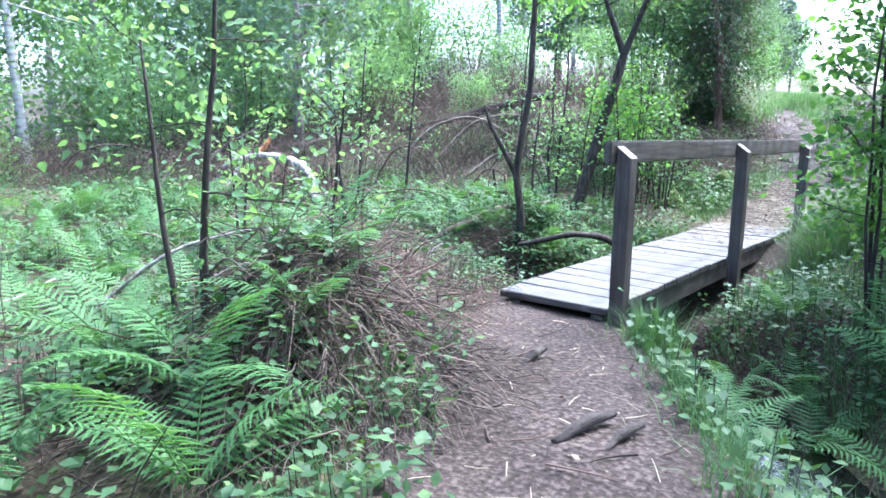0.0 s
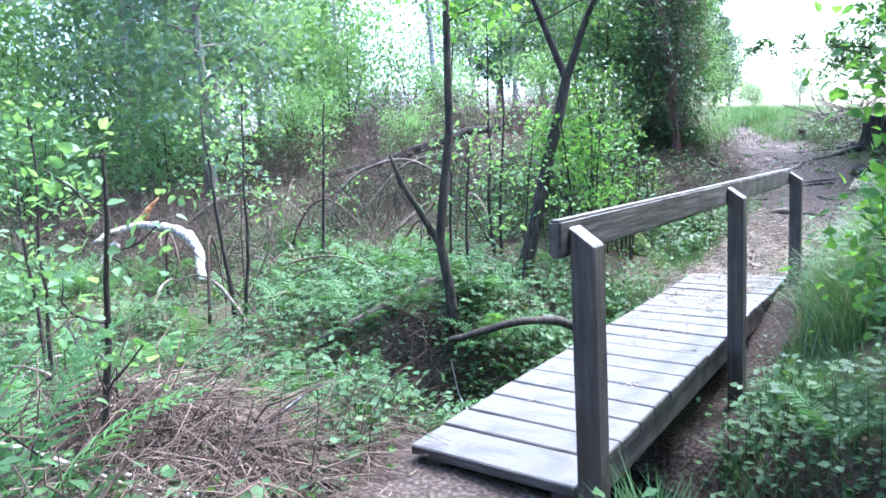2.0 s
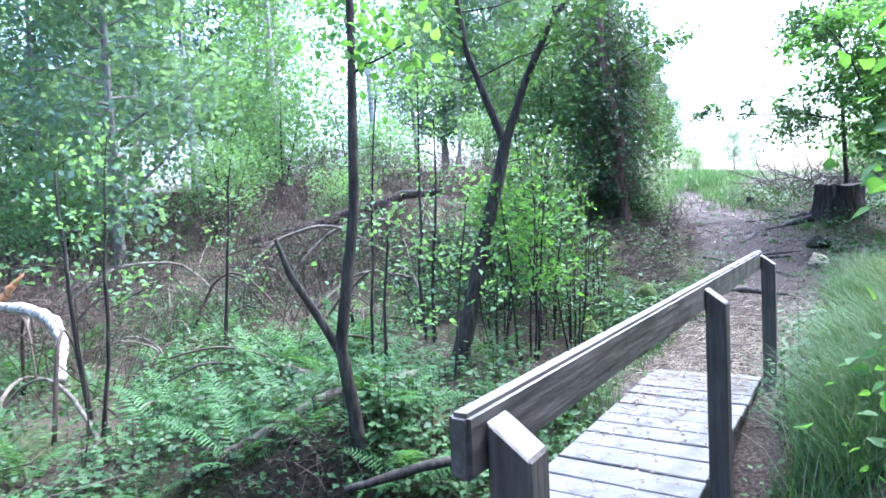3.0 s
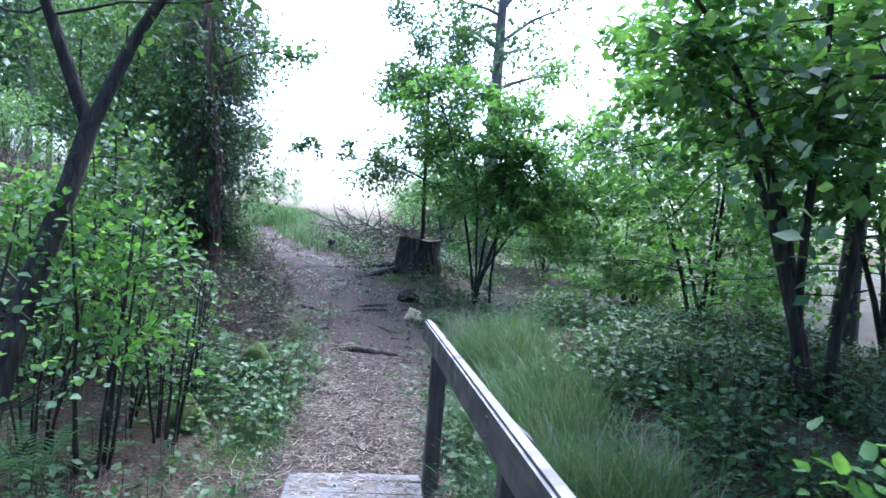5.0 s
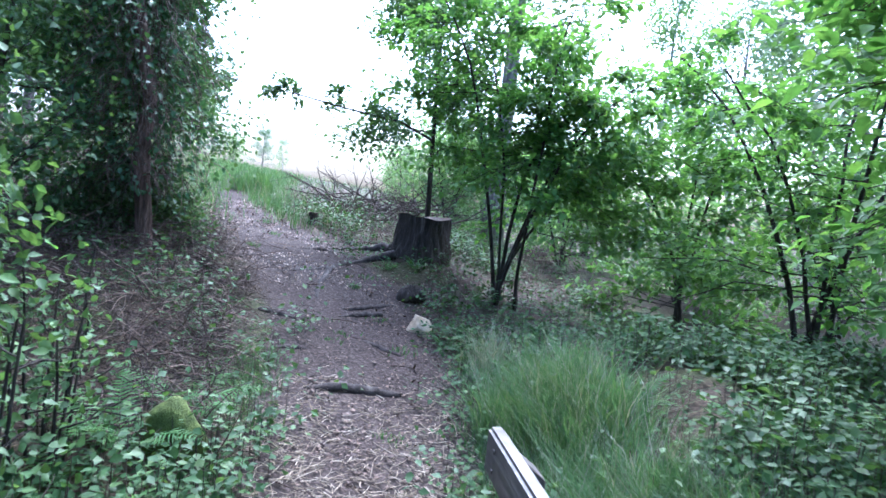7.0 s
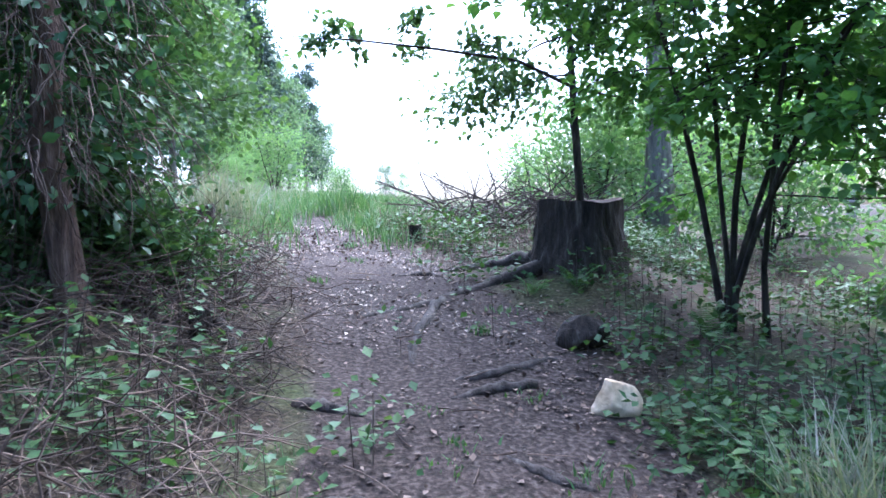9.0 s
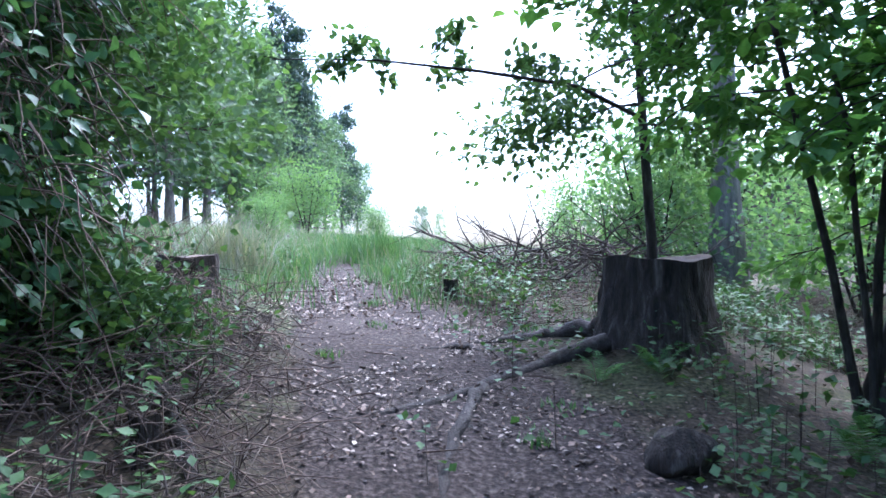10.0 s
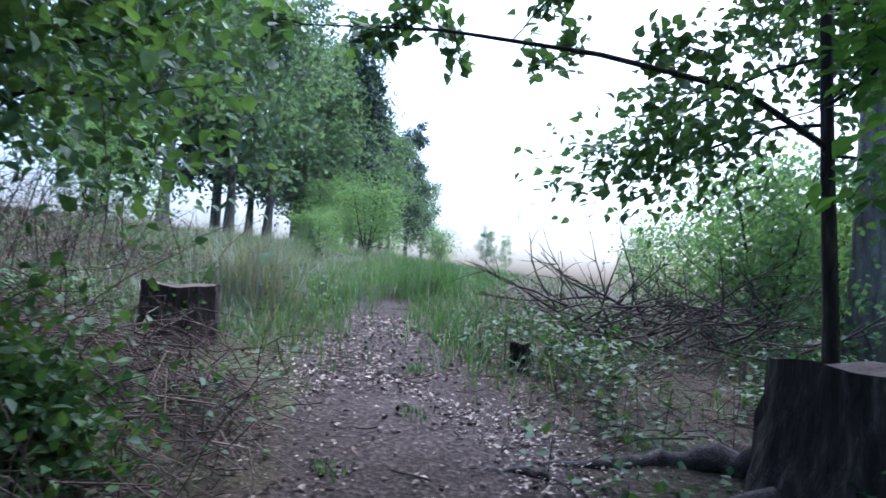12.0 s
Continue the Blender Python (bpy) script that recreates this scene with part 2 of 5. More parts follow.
def tube(points, radii, sides=6):
    """Vertices and quads of a round stem along points, closed at its end by tapering."""
    p, r = np.asarray(points, float), np.asarray(radii, float)
    d = unit(np.gradient(p, axis=0))
    ref = np.array([0.31, 0.17, 0.93]) if abs(d[:, 2]).mean() < 0.8 else np.array([0.93, 0.3, 0.1])
    a = unit(np.cross(d, ref))
    b = np.cross(d, a)
    th = np.linspace(0, 2 * np.pi, sides, endpoint=False)
    ring = (a[:, None] * np.cos(th)[None, :, None] + b[:, None] * np.sin(th)[None, :, None]) * r[:, None, None]
    v = (p[:, None] + ring).reshape(-1, 3)
    i, j = np.meshgrid(np.arange(len(p) - 1), np.arange(sides), indexing="ij")
    k = (j + 1) % sides
    f = np.stack([i * sides + j, i * sides + k, (i + 1) * sides + k, (i + 1) * sides + j], -1).reshape(-1, 4)
    return v, f


def tubes(items):
    """One set of vertices and quads for many stems (points, radii, sides)."""
    vs, fs, n = [], [], 0
    for p, r, s in items:
        v, f = tube(p, r, s)
        vs.append(v)
        fs.append(f + n)
        n += len(v)
    return np.concatenate(vs), np.concatenate(fs)


LEAF_SIMPLE = (np.array([[0, 0, 0], [-0.36, 0.45, 0.06], [0, 1, -0.08], [0.36, 0.45, 0.06]]), np.array([[0, 2, 1], [0, 3, 2]]))
LEAF_ROUND = (np.array([[0, 0, 0], [-0.26, 0.15, 0.07], [-0.38, 0.48, 0.09], [-0.2, 0.8, 0.02], [0, 1.12, -0.12], [0.2, 0.8, 0.02], [0.38, 0.48, 0.09], [0.26, 0.15, 0.07], [0, 0.5, -0.03]]),
              np.array([[8, 0, 7], [8, 1, 0], [8, 2, 1], [8, 3, 2], [8, 4, 3], [8, 5, 4], [8, 6, 5], [8, 7, 6]]))


def leaves(rng, pos, way, size, form=LEAF_SIMPLE, lift=0.7, wild=0.6):
    """Blades at pos that point along way, faces mostly turned up."""
    n = len(pos)
    y = unit(np.asarray(way, float) + rng.normal(0, wild, (n, 3)))
    up = unit(np.array([0, 0, lift]) + rng.normal(0, 0.45, (n, 3)))
    x = unit(np.cross(y, up))
    z = np.cross(x, y)
    t, f = form
    s = (np.asarray(size) * rng.uniform(0.65, 1.25, n))[:, None, None]
    v = pos[:, None] + s * (t[None, :, 0:1] * x[:, None] + t[None, :, 1:2] * y[:, None] + t[None, :, 2:3] * z[:, None])
    return v.reshape(-1, 3), (f[None] + (np.arange(n) * len(t))[:, None, None]).reshape(-1, f.shape[1])


def bent(rng, a, way, length, n=6, wobble=0.12, rise=0.0):
    """A crooked line from a along way."""
    d = unit(np.asarray(way, float))
    pts = [np.asarray(a, float)]
    for k in range(n - 1):
        d = unit(d + rng.normal(0, wobble, 3) + np.array([0, 0, rise / n]))
        pts.append(pts[-1] + d * length / (n - 1))
    return np.array(pts)


# ---- lie of the land ----
PATH_LINE = np.array([(3.6, -9), (3.0, -5.5), (2.4, -3.2), (1.45, -1.5), (0.5, -0.3), (0.45, 5.0), (0.55, 6.6), (0.6, 8.4), (0.3, 10.2), (-0.6, 12.2), (-1.55, 14.3), (-2.3, 17.5), (-3.0, 24), (-4, 40)], float)
PATH_HALF = np.array([0.45, 0.42, 0.42, 0.5, 0.55, 0.5, 0.55, 0.68, 0.72, 0.5, 0.32, 0.22, 0.22, 0.22])
DITCH_LINE = np.array([(40.0, -22.0), (7.5, -4.2), (4.4, -2.0), (2.6, -0.6), (1.6, 0.7), (0.4, 1.35), (-0.9, 1.35), (-3.0, 0.4), (-7.0, -1.2)], float)


def to_line(line, x, y, values=None):
    """Distance to a polyline, and the value given at its points there."""
    x, y = np.asarray(x, float), np.asarray(y, float)
    best, val = np.full(x.shape, 1e9), np.zeros(x.shape)
    for k in range(len(line) - 1):
        a, b = line[k], line[k + 1]
        e = b - a
        u = np.clip(((x - a[0]) * e[0] + (y - a[1]) * e[1]) / (e @ e), 0, 1)
        d = np.hypot(x - a[0] - u * e[0], y - a[1] - u * e[1])
        m = d < best
        best = np.where(m, d, best)
        if values is not None:
            val = np.where(m, values[k] + u * (values[k + 1] - values[k]), val)
    return best, val


RISE_Y = (-200, 4.4, 5.5, 6.6, 7.9, 9.8, 10.7, 12, 13, 14.5, 18, 24, 40, 100, 2000)
RISE_Z = (-0.12, -0.10, 0.0, 0.12, 0.32, 0.64, 0.82, 1.03, 1.15, 1.3, 1.62, 2.0, 2.5, 3.2, 4.0)


def wave(x, y):
    return (np.sin(1.7 * x + 0.6 * y) * np.sin(1.3 * y - 0.8 * x + 1) * 0.5 + np.sin(3.9 * x - 1.1 * y) * np.sin(3.1 * y + 0.7 * x) * 0.28
            + np.sin(8.3 * x + 2.1 * y) * np.sin(7.7 * y - 3 * x) * 0.12)


def land(x, y):
    """Height of the ground."""
    x, y = np.asarray(x, float), np.asarray(y, float)
    z = np.interp(y + np.clip(-x - 2, 0, 12) * 0.25, RISE_Y, RISE_Z)
    d, half = to_line(PATH_LINE, x, y, PATH_HALF)
    off = smooth(0, 1.2, d - half)
    near = 1 - smooth(30, 60, np.hypot(x, y))
    z = z + off * near * (0.09 * wave(x, y)) + (1 - off) * near * 0.02 * wave(2.3 * x, 2.3 * y)
    z = z + 0.8 * smooth(1.25, 2.9, x) * smooth(2.2, 4.3, y) * (1 - smooth(7.0, 10.5, y))
    z = z + 0.26 * np.exp(-(((x + 1.35) / 0.6) ** 2 + ((y - 2.5) / 0.75) ** 2))
    z = z - 0.0787 * np.clip(x - 0.38, -14, 3.5) * smooth(4.6, 6.6, y - 0.8 * np.clip(-x - 2, 0, 8))
    z = z - 0.35 * smooth(1.6, 4.5, x) * smooth(8.5, 11, y)
    z = z + 0.3 * smooth(0.9, 2.0, d) * smooth(5.5, 8.5, y) * (1 - smooth(10.8, 13.0, y)) * (x < 0)
    z = z + 0.66 * np.exp(-(((x - 0.22) / 0.52) ** 2 + ((y + 1.95) / 0.6) ** 2))
    z = z + 0.2 * np.exp(-(((x - 1.45) / 0.75) ** 2 + ((y - 12.1) / 0.8) ** 2))
    dd, _ = to_line(DITCH_LINE, x, y)
    cut = np.exp(-(dd / (0.45 + 0.17 * smooth(-1.2, 0.3, x))) ** 4) * (0.25 + 0.75 * smooth(-2.6, -0.8, x))
    z = z * (1 - cut) + (-0.8) * cut
    under = np.exp(-((x - 0.45) / 1.1) ** 4) * smooth(0.25, 0.9, y) * (1 - smooth(2.6, 4.4, y))
    z = np.minimum(z, z * (1 - under) + under * (-0.55 + 0.12 * wave(x, y)))
    return z


def build_ground():
    a = np.concatenate([np.arange(-6.5, 6.5, 0.085), 6.5 + 0.085 * np.cumsum(1.13 ** np.arange(1, 72))])
    a = a[a < 1800]
    xs = np.unique(np.concatenate([a, -a[a > 6.4]]))
    b = np.concatenate([np.arange(-6.0, 18.0, 0.085), 18 + 0.085 * np.cumsum(1.13 ** np.arange(1, 70)), -6 - 0.085 * np.cumsum(1.16 ** np.arange(1, 58))])
    ys = np.unique(b[np.abs(b) < 1800])
    gx, gy = np.meshgrid(xs, ys)
    gz = land(gx, gy)
    nx = len(xs)
    i, j = np.meshgrid(np.arange(len(ys) - 1), np.arange(nx - 1), indexing="ij")
    f = np.stack([i * nx + j, i * nx + j + 1, (i + 1) * nx + j + 1, (i + 1) * nx + j], -1).reshape(-1, 4)
    me = mesh_of("ground", np.stack([gx, gy, gz], -1).reshape(-1, 3), f, M_GROUND, True)
    d, half = to_line(PATH_LINE, gx, gy, PATH_HALF)
    worn = 1 - smooth(0, 0.55, d - half * 0.75)
    at = me.attributes.new("worn", "FLOAT", "POINT")
    at.data.foreach_set("value", worn.ravel().astype(np.float32))
    return tagged(new("ground", me), "brown earth forest floor with a trodden path", "ground", kind="structure")


build_ground()


def build_water():
    pts = DITCH_LINE
    t = unit(np.gradient(pts, axis=0))
    nrm = np.stack([-t[:, 1], t[:, 0]], -1)
    left, right = pts + nrm * 0.75, pts - nrm * 0.75
    v = np.concatenate([np.c_[left, np.full(len(pts), -0.74)], np.c_[right, np.full(len(pts), -0.74)]])
    k = np.arange(len(pts) - 1)
    f = np.stack([k, k + 1, k + 1 + len(pts), k + len(pts)], -1)[:, ::-1]
    tagged(new("water", mesh_of("water", v, f, M_WATER)), "dark still water in a narrow ditch", "water", kind="structure")


build_water()


def stuff(name, v, f, mat, label, category):
    return tagged(new(name, mesh_of(name, v, f, mat)), label, category, kind="stuff")


# ---- the footbridge ----
def box_bm(sx, sy, sz, bevel=0.006, seg=1):
    bm = bmesh.new()
    bmesh.ops.create_cube(bm, size=1.0)
    bmesh.ops.scale(bm, vec=(sx, sy, sz), verts=bm.verts)
    bmesh.ops.bevel(bm, geom=bm.edges[:], offset=bevel, segments=seg, affect="EDGES")
    return bm


BRIDGE_LEN, DECK_W, POST_Y = 4.92, 0.9, (0.04, 2.5, 4.88)


def build_bridge():
    rng = np.random.default_rng(4)
    top = empty("footbridge", pose(0, 0, 0), "weathered grey plank footbridge with one dark timber handrail over a ditch", "footbridge")
    y = 0.0
    k = 0
    while y < BRIDGE_LEN - 0.1:
        w = min((0.28, 0.235, 0.25, 0.225, 0.26)[k % 5] + rng.uniform(-0.012, 0.012), BRIDGE_LEN - y)
        bm = box_bm(DECK_W + rng.uniform(-0.012, 0.012), w - 0.013, 0.055, 0.007)
        for v in bm.verts:
            v.co.z += 0.004 * math.sin(v.co.x * 5 + k)
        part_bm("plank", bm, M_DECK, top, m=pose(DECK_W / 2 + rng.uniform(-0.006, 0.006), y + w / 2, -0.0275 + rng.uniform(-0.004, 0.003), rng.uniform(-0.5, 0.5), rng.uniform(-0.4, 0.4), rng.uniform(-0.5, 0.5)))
        y += w
        k += 1
    for x in (0.12, 0.82):
        part_bm("bearer", box_bm(0.10, BRIDGE_LEN - 0.06, 0.17, 0.01), M_RAIL, top, "dark timber beam under the boards", pose(x, BRIDGE_LEN / 2, -0.145))
    for n, py in enumerate(POST_Y):
        low = float(land(0.975, py)) - 0.25
        low = min(low, -0.45)
        up = 1.11 - 0.05 * py / BRIDGE_LEN
        bm = box_bm(0.105, 0.105, 1.0, 0.007)
        for v in bm.verts:
            if v.co.z > 0:
                v.co.z = up - (v.co.x + 0.0525) * 0.75 - 0.004 * (v.co.z < 0.497)
            else:
                v.co.z = low
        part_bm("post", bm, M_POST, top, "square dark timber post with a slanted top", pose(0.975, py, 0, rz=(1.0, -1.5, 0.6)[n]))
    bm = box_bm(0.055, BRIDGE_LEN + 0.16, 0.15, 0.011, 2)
    part_bm("handrail", bm, M_RAIL, top, "dark timber handrail board, paler on top", pose(0.892, BRIDGE_LEN / 2, 1.04, -0.58))
    for py in POST_Y:
        for dz in (0.03, -0.035):
            bm = bmesh.new()
            bmesh.ops.create_cone(bm, cap_ends=True, segments=8, radius1=0.009, radius2=0.007, depth=0.006)
            part_bm("bolt", bm, M_POST, top, m=pose(0.862, py, 1.065 - 0.05 * py / BRIDGE_LEN + dz, 0, 90, 0))


build_bridge()


# ---- trees and shrubs ----
def grow(rng, trunk, radius, limbs, reach, start=0.25, rise=0.4, twigs=7, tip=0.004, droop=0.0, sides=7):
    """Stem along trunk, limbs off it, twigs off those. Gives stems and the twig points with their ways."""
    trunk = np.asarray(trunk, float)
    s = np.linspace(0, 1, len(trunk))
    tr = radius * (1 - 0.85 * s) + tip
    tr[0] *= 1.35
    stems, branches, pts, ways = [(trunk, tr, sides)], [], [], []
    total = np.linalg.norm(np.diff(trunk, axis=0), axis=1).sum()
    for k in range(limbs):
        u = start + (1 - start) * (k + rng.uniform(0, 1)) / limbs
        a = np.array([np.interp(u, s, trunk[:, c]) for c in range(3)])
        az = k * 2.4 + rng.uniform(-0.5, 0.5)
        d = np.array([math.cos(az), math.sin(az), rise * rng.uniform(0.3, 1.4)])
        ln = reach * (1.15 - 0.75 * u) * rng.uniform(0.7, 1.2)
        r = max(radius * (1 - 0.8 * u) * 0.45, tip)
        limb = bent(rng, a, d, ln, 6, 0.16, -droop)
        branches.append((limb, np.linspace(r, tip, 6), 5))
        for q in range(twigs):
            w = rng.uniform(0.25, 1.0)
            b = np.array([np.interp(w, np.linspace(0, 1, 6), limb[:, c]) for c in range(3)])
            dd = unit(limb[-1] - limb[0]) + rng.normal(0, 0.65, 3)
            tw = bent(rng, b, dd, ln * rng.uniform(0.25, 0.5), 5, 0.2, -droop)
            branches.append((tw, np.linspace(tip * 0.9, tip * 0.4, 5), 3))
            pts.append(tw[1:])
            ways.append(np.repeat(unit(tw[-1] - tw[0])[None], 4, 0))
        pts.append(limb[3:])
        ways.append(np.repeat(unit(limb[-1] - limb[0])[None], 3, 0))
    return stems, branches, np.concatenate(pts), np.concatenate(ways)


def foliage(rng, pts, ways, per, size, spread, form):
    p = np.repeat(pts, per, 0) + rng.normal(0, spread, (len(pts) * per, 3))
    return leaves(rng, p, np.repeat(ways, per, 0), np.full(len(p), size), form)


def plant(name, base, stems_in, label, category, bark, leaf, per, size, spread, form=LEAF_SIMPLE, group="", seed=0, **kw):
    """A tree or shrub of one or more stems. stems_in: rows of (trunk points, radius)."""
    rng = np.random.default_rng(seed)
    top = empty(name, pose(*base), label, category, group)
    st, pp, ww = [], [], []
    for trunk, radius in stems_in:
        a, b, p, w = grow(rng, trunk, radius, **kw)
        st += a
        part("limb", mesh_of("limb", *tubes(b), bark, True), top, "side limbs and twigs")
        pp.append(p)
        ww.append(w)
    for one in st:
        part("trunk" if category == "tree" else "stem", mesh_of("trunk", *tube(*one), bark, True), top)
    v, f = foliage(rng, np.concatenate(pp), np.concatenate(ww), per, size, spread, form)
    part("crown", mesh_of("crown", v, f, leaf), top, "leafy crown")
    return top


def straight(rng, h, lean=(0, 0), wob=0.03, n=8):
    u = np.linspace(0, 1, n)
    w = np.cumsum(rng.normal(0, wob * h / n, (n, 2)), 0)
    w -= w[0]
    return np.c_[u * lean[0] * h + w[:, 0], u * lean[1] * h + w[:, 1], u * h - 0.12]


def at(x, y, dz=0.0):
    return (x, y, float(land(x, y)) + dz)


def build_trees():
    rng = np.random.default_rng(11)
    # forked slender tree by the ditch
    b = at(-1.1, 1.95)
    top = empty("sapling_tree", pose(*b), "slender dark-barked sapling with a low fork beside the ditch", "tree")
    trunk = np.array([(0, 0, -0.15), (0.0, -0.05, 0.3), (-0.02, -0.12, 0.72), (0.05, 0.0, 1.6), (-0.02, 0.15, 2.7), (-0.12, 0.3, 4.0), (-0.1, 0.4, 5.2)])
    fork = np.array([(-0.02, -0.12, 0.68), (-0.1, -0.2, 0.9), (-0.22, -0.32, 1.2), (-0.27, -0.37, 1.42)])
    a, br, p, w = grow(rng, trunk, 0.047, 9, 1.0, start=0.62, twigs=5)
    part("trunk", mesh_of("trunk", *tube(trunk, (0.06, 0.045, 0.042, 0.036, 0.028, 0.02, 0.01), 8), M_BARK, True), top)
    part("broken_fork", mesh_of("broken_fork", *tube(fork, (0.03, 0.027, 0.023, 0.012), 7), M_BARK, True), top)
    part("limb", mesh_of("limb", *tubes(br), M_BARK, True), top)
    part("crown", mesh_of("crown", *foliage(rng, p, w, 5, 0.07, 0.12, LEAF_ROUND), M_HAZEL), top, "sparse fresh green leaves")
    # leaning forked tree
    b = at(-1.75, 4.3)
    top = empty("leaning_tree", pose(*b), "dark leaning tree that forks above head height", "tree")
    trunk = np.array([(0, 0, -0.2), (-0.02, 0.02, 0.2), (0.08, 0.12, 0.7), (0.16, 0.3, 1.35), (0.26, 0.5, 2.0), (0.31, 0.58, 2.36)])
    f1 = np.array([(0.31, 0.58, 2.33), (0.15, 0.55, 2.75), (-0.05, 0.5, 3.3), (-0.16, 0.45, 4.1), (-0.2, 0.5, 5.2)])
    f2 = np.array([(0.31, 0.58, 2.33), (0.5, 0.7, 2.95), (0.72, 0.85, 3.5), (1.0, 1.1, 4.0), (1.5, 1.4, 4.5)])
    part("trunk", mesh_of("trunk", *tube(trunk, (0.13, 0.095, 0.08, 0.072, 0.066, 0.06), 9), M_BARK, True), top)
    for f in (f1, f2):
        part("limb", mesh_of("limb", *tube(f, (0.05, 0.042, 0.034, 0.026, 0.012), 7), M_BARK, True), top)
    stems, br, p, w = grow(rng, f1, 0.04, 8, 1.3, start=0.3, twigs=5)
    s2, b2, p2, w2 = grow(rng, f2, 0.035, 9, 1.3, start=0.35, twigs=6)
    low = grow(rng, trunk, 0.05, 5, 0.8, start=0.45, twigs=2)
    part("limb", mesh_of("limb", *tubes(br + b2 + low[1]), M_BARK, True), top)
    part("crown", mesh_of("crown", *foliage(rng, np.r_[p, p2], np.r_[w, w2], 6, 0.07, 0.14, LEAF_ROUND), M_OAK), top, "thin canopy of green leaves")

    def bushy(name, x, y, count, h, spread, label, leaf, per, size, sp, seed, radius=0.02, category="shrub", reach=0.8, start=0.3, form=LEAF_ROUND, limbs=9, bark=M_BARK, twigs=6, off=0.12, group=""):
        r = np.random.default_rng(seed)
        st = []
        for k in range(count):
            az = k * 2.4 + r.uniform(0, 1)
            o = np.array([math.cos(az), math.sin(az)]) * off * r.uniform(0.3, 1)
            t = straight(r, h * r.uniform(0.7, 1.1), (math.cos(az) * spread * r.uniform(0.2, 1), math.sin(az) * spread * r.uniform(0.2, 1)), 0.05)
            t[:, :2] += o
            st.append((t, radius * r.uniform(0.7, 1.2)))
        return plant(name, at(x, y), st, label, category, bark, leaf, per, size, sp, form, group, seed, limbs=limbs, reach=reach, start=start, twigs=twigs)

    # hazels on the bank beside the track: stems that arch over, twigs in flat sprays
    def arching(x, y, arches, label, seed, size=0.085, per=3, radius=0.03, twigs=9, limbs=11, reach=1.1, start=0.3, mat=M_HAZEL):
        """arches: how far each stem leans out in x and in y, and how high it goes."""
        r = np.random.default_rng(seed)
        top = empty("hazel_shrub", pose(*at(x, y)), label, "shrub")
        pp, ww = [], []
        u = np.linspace(0, 1, 9)
        for ax, ay, h in arches:
            o = r.normal(0, 0.07, 2)
            line = np.c_[o[0] + ax * u ** 1.6, o[1] + ay * u ** 1.6, h * (u - 0.18 * u ** 3) - 0.15]
            line[1:] += np.cumsum(r.normal(0, 0.022, (8, 3)), 0)
            one, br, p, w = grow(r, line, radius * r.uniform(0.75, 1.2), limbs, reach, start=start, rise=0.12, twigs=twigs, droop=0.25)
            part("stem", mesh_of("stem", *tube(*one[0]), M_BARK, True), top)
            part("limb", mesh_of("limb", *tubes(br), M_BARK, True), top, "side limbs and twigs")
            pp.append(p)
            ww.append(w)
        p, w = np.repeat(np.concatenate(pp), per, 0), np.repeat(np.concatenate(ww), per, 0)
        p = p + r.normal(0, 1, p.shape) * np.array([0.11, 0.11, 0.035])
        part("crown", mesh_of("crown", *leaves(r, p, w * np.array([1, 1, 0.3]) - np.array([0, 0, 0.15]), np.full(len(p), size), LEAF_ROUND, 2.2, 0.5), mat), top, "broad leaves in flat layered sprays")
        return top

    arching(2.25, 11.1, ((-1.2, -0.6, 4.5), (-0.5, 0.4, 4.7), (0.1, -1.1, 4.5), (0.8, 0.5, 4.4), (1.6, -0.6, 3.9), (2.0, 0.6, 3.2), (0.8, -1.5, 3.5)), "tall many-stemmed hazel with broad green leaves", 21, 0.08, 5, 0.022, start=0.38, reach=1.35)
    bushy("hazel_shrub", 2.35, 1.4, 9, 4.2, 0.12, "thin-stemmed hazel clump on the ditch bank", M_HAZEL, 3, 0.06, 0.11, 22, radius=0.011, reach=0.55, start=0.15, off=0.22)
    arching(3.4, 4.45, ((-0.6, 1.2, 3.6), (-1.1, 0.3, 4.0), (0.3, 2.0, 3.6), (0.9, 0.6, 4.2), (-0.4, -0.8, 4.3)), "dark leaning hazel stems with spreading boughs", 23, 0.085, 4, 0.042, start=0.5, reach=1.4)
    arching(5.0, 8.9, ((-1.7, -0.5, 3.6), (-1.2, 0.8, 4.0), (-0.5, -1.3, 4.2), (0.6, 0.7, 4.4), (1.0, -0.6, 3.6)), "broad hazel with dense layered leaves", 24, 0.085, 3, 0.03, start=0.18, reach=1.5)
    arching(5.3, 6.0, ((-1.6, 0.2, 3.8), (-0.8, -1.2, 4.2), (0.2, 1.0, 4.5), (1.0, -0.3, 4.0)), "hazel thicket beyond the grassy bank", 25, 0.09, 3, 0.03, start=0.2, reach=1.6)
    arching(5.2, 11.8, ((-1.2, 0.3, 3.3), (-0.4, -1.0, 3.8), (0.8, 0.5, 3.6)), "hazel thicket beyond the grassy bank", 26, 0.09, 6, 0.028, start=0.05, reach=1.5)
    # oaks added to shade the path, mostly out of view, crowns reaching over it
    r = np.random.default_rng(8)
    shade = plant("oak_tree", at(5.6, 2.2), [(straight(r, 8.5, (-0.05, 0.0), 0.03), 0.16)], "tall oak added for shade, with a broad dense crown over the path", "tree", M_BARK, M_OAK, 14, 0.1, 0.25, LEAF_SIMPLE, "oaks over the path", 41, limbs=26, reach=3.6, start=0.3, twigs=9, sides=10)
    for x, y, turn in ((7.2, 9.0, 70), (5.6, -3.4, 200), (4.8, -7.6, 260), (1.2, -8.4, 30), (-2.6, -7.6, 310)):
        copy_thing(shade, pose(*at(x, y), rz=turn))
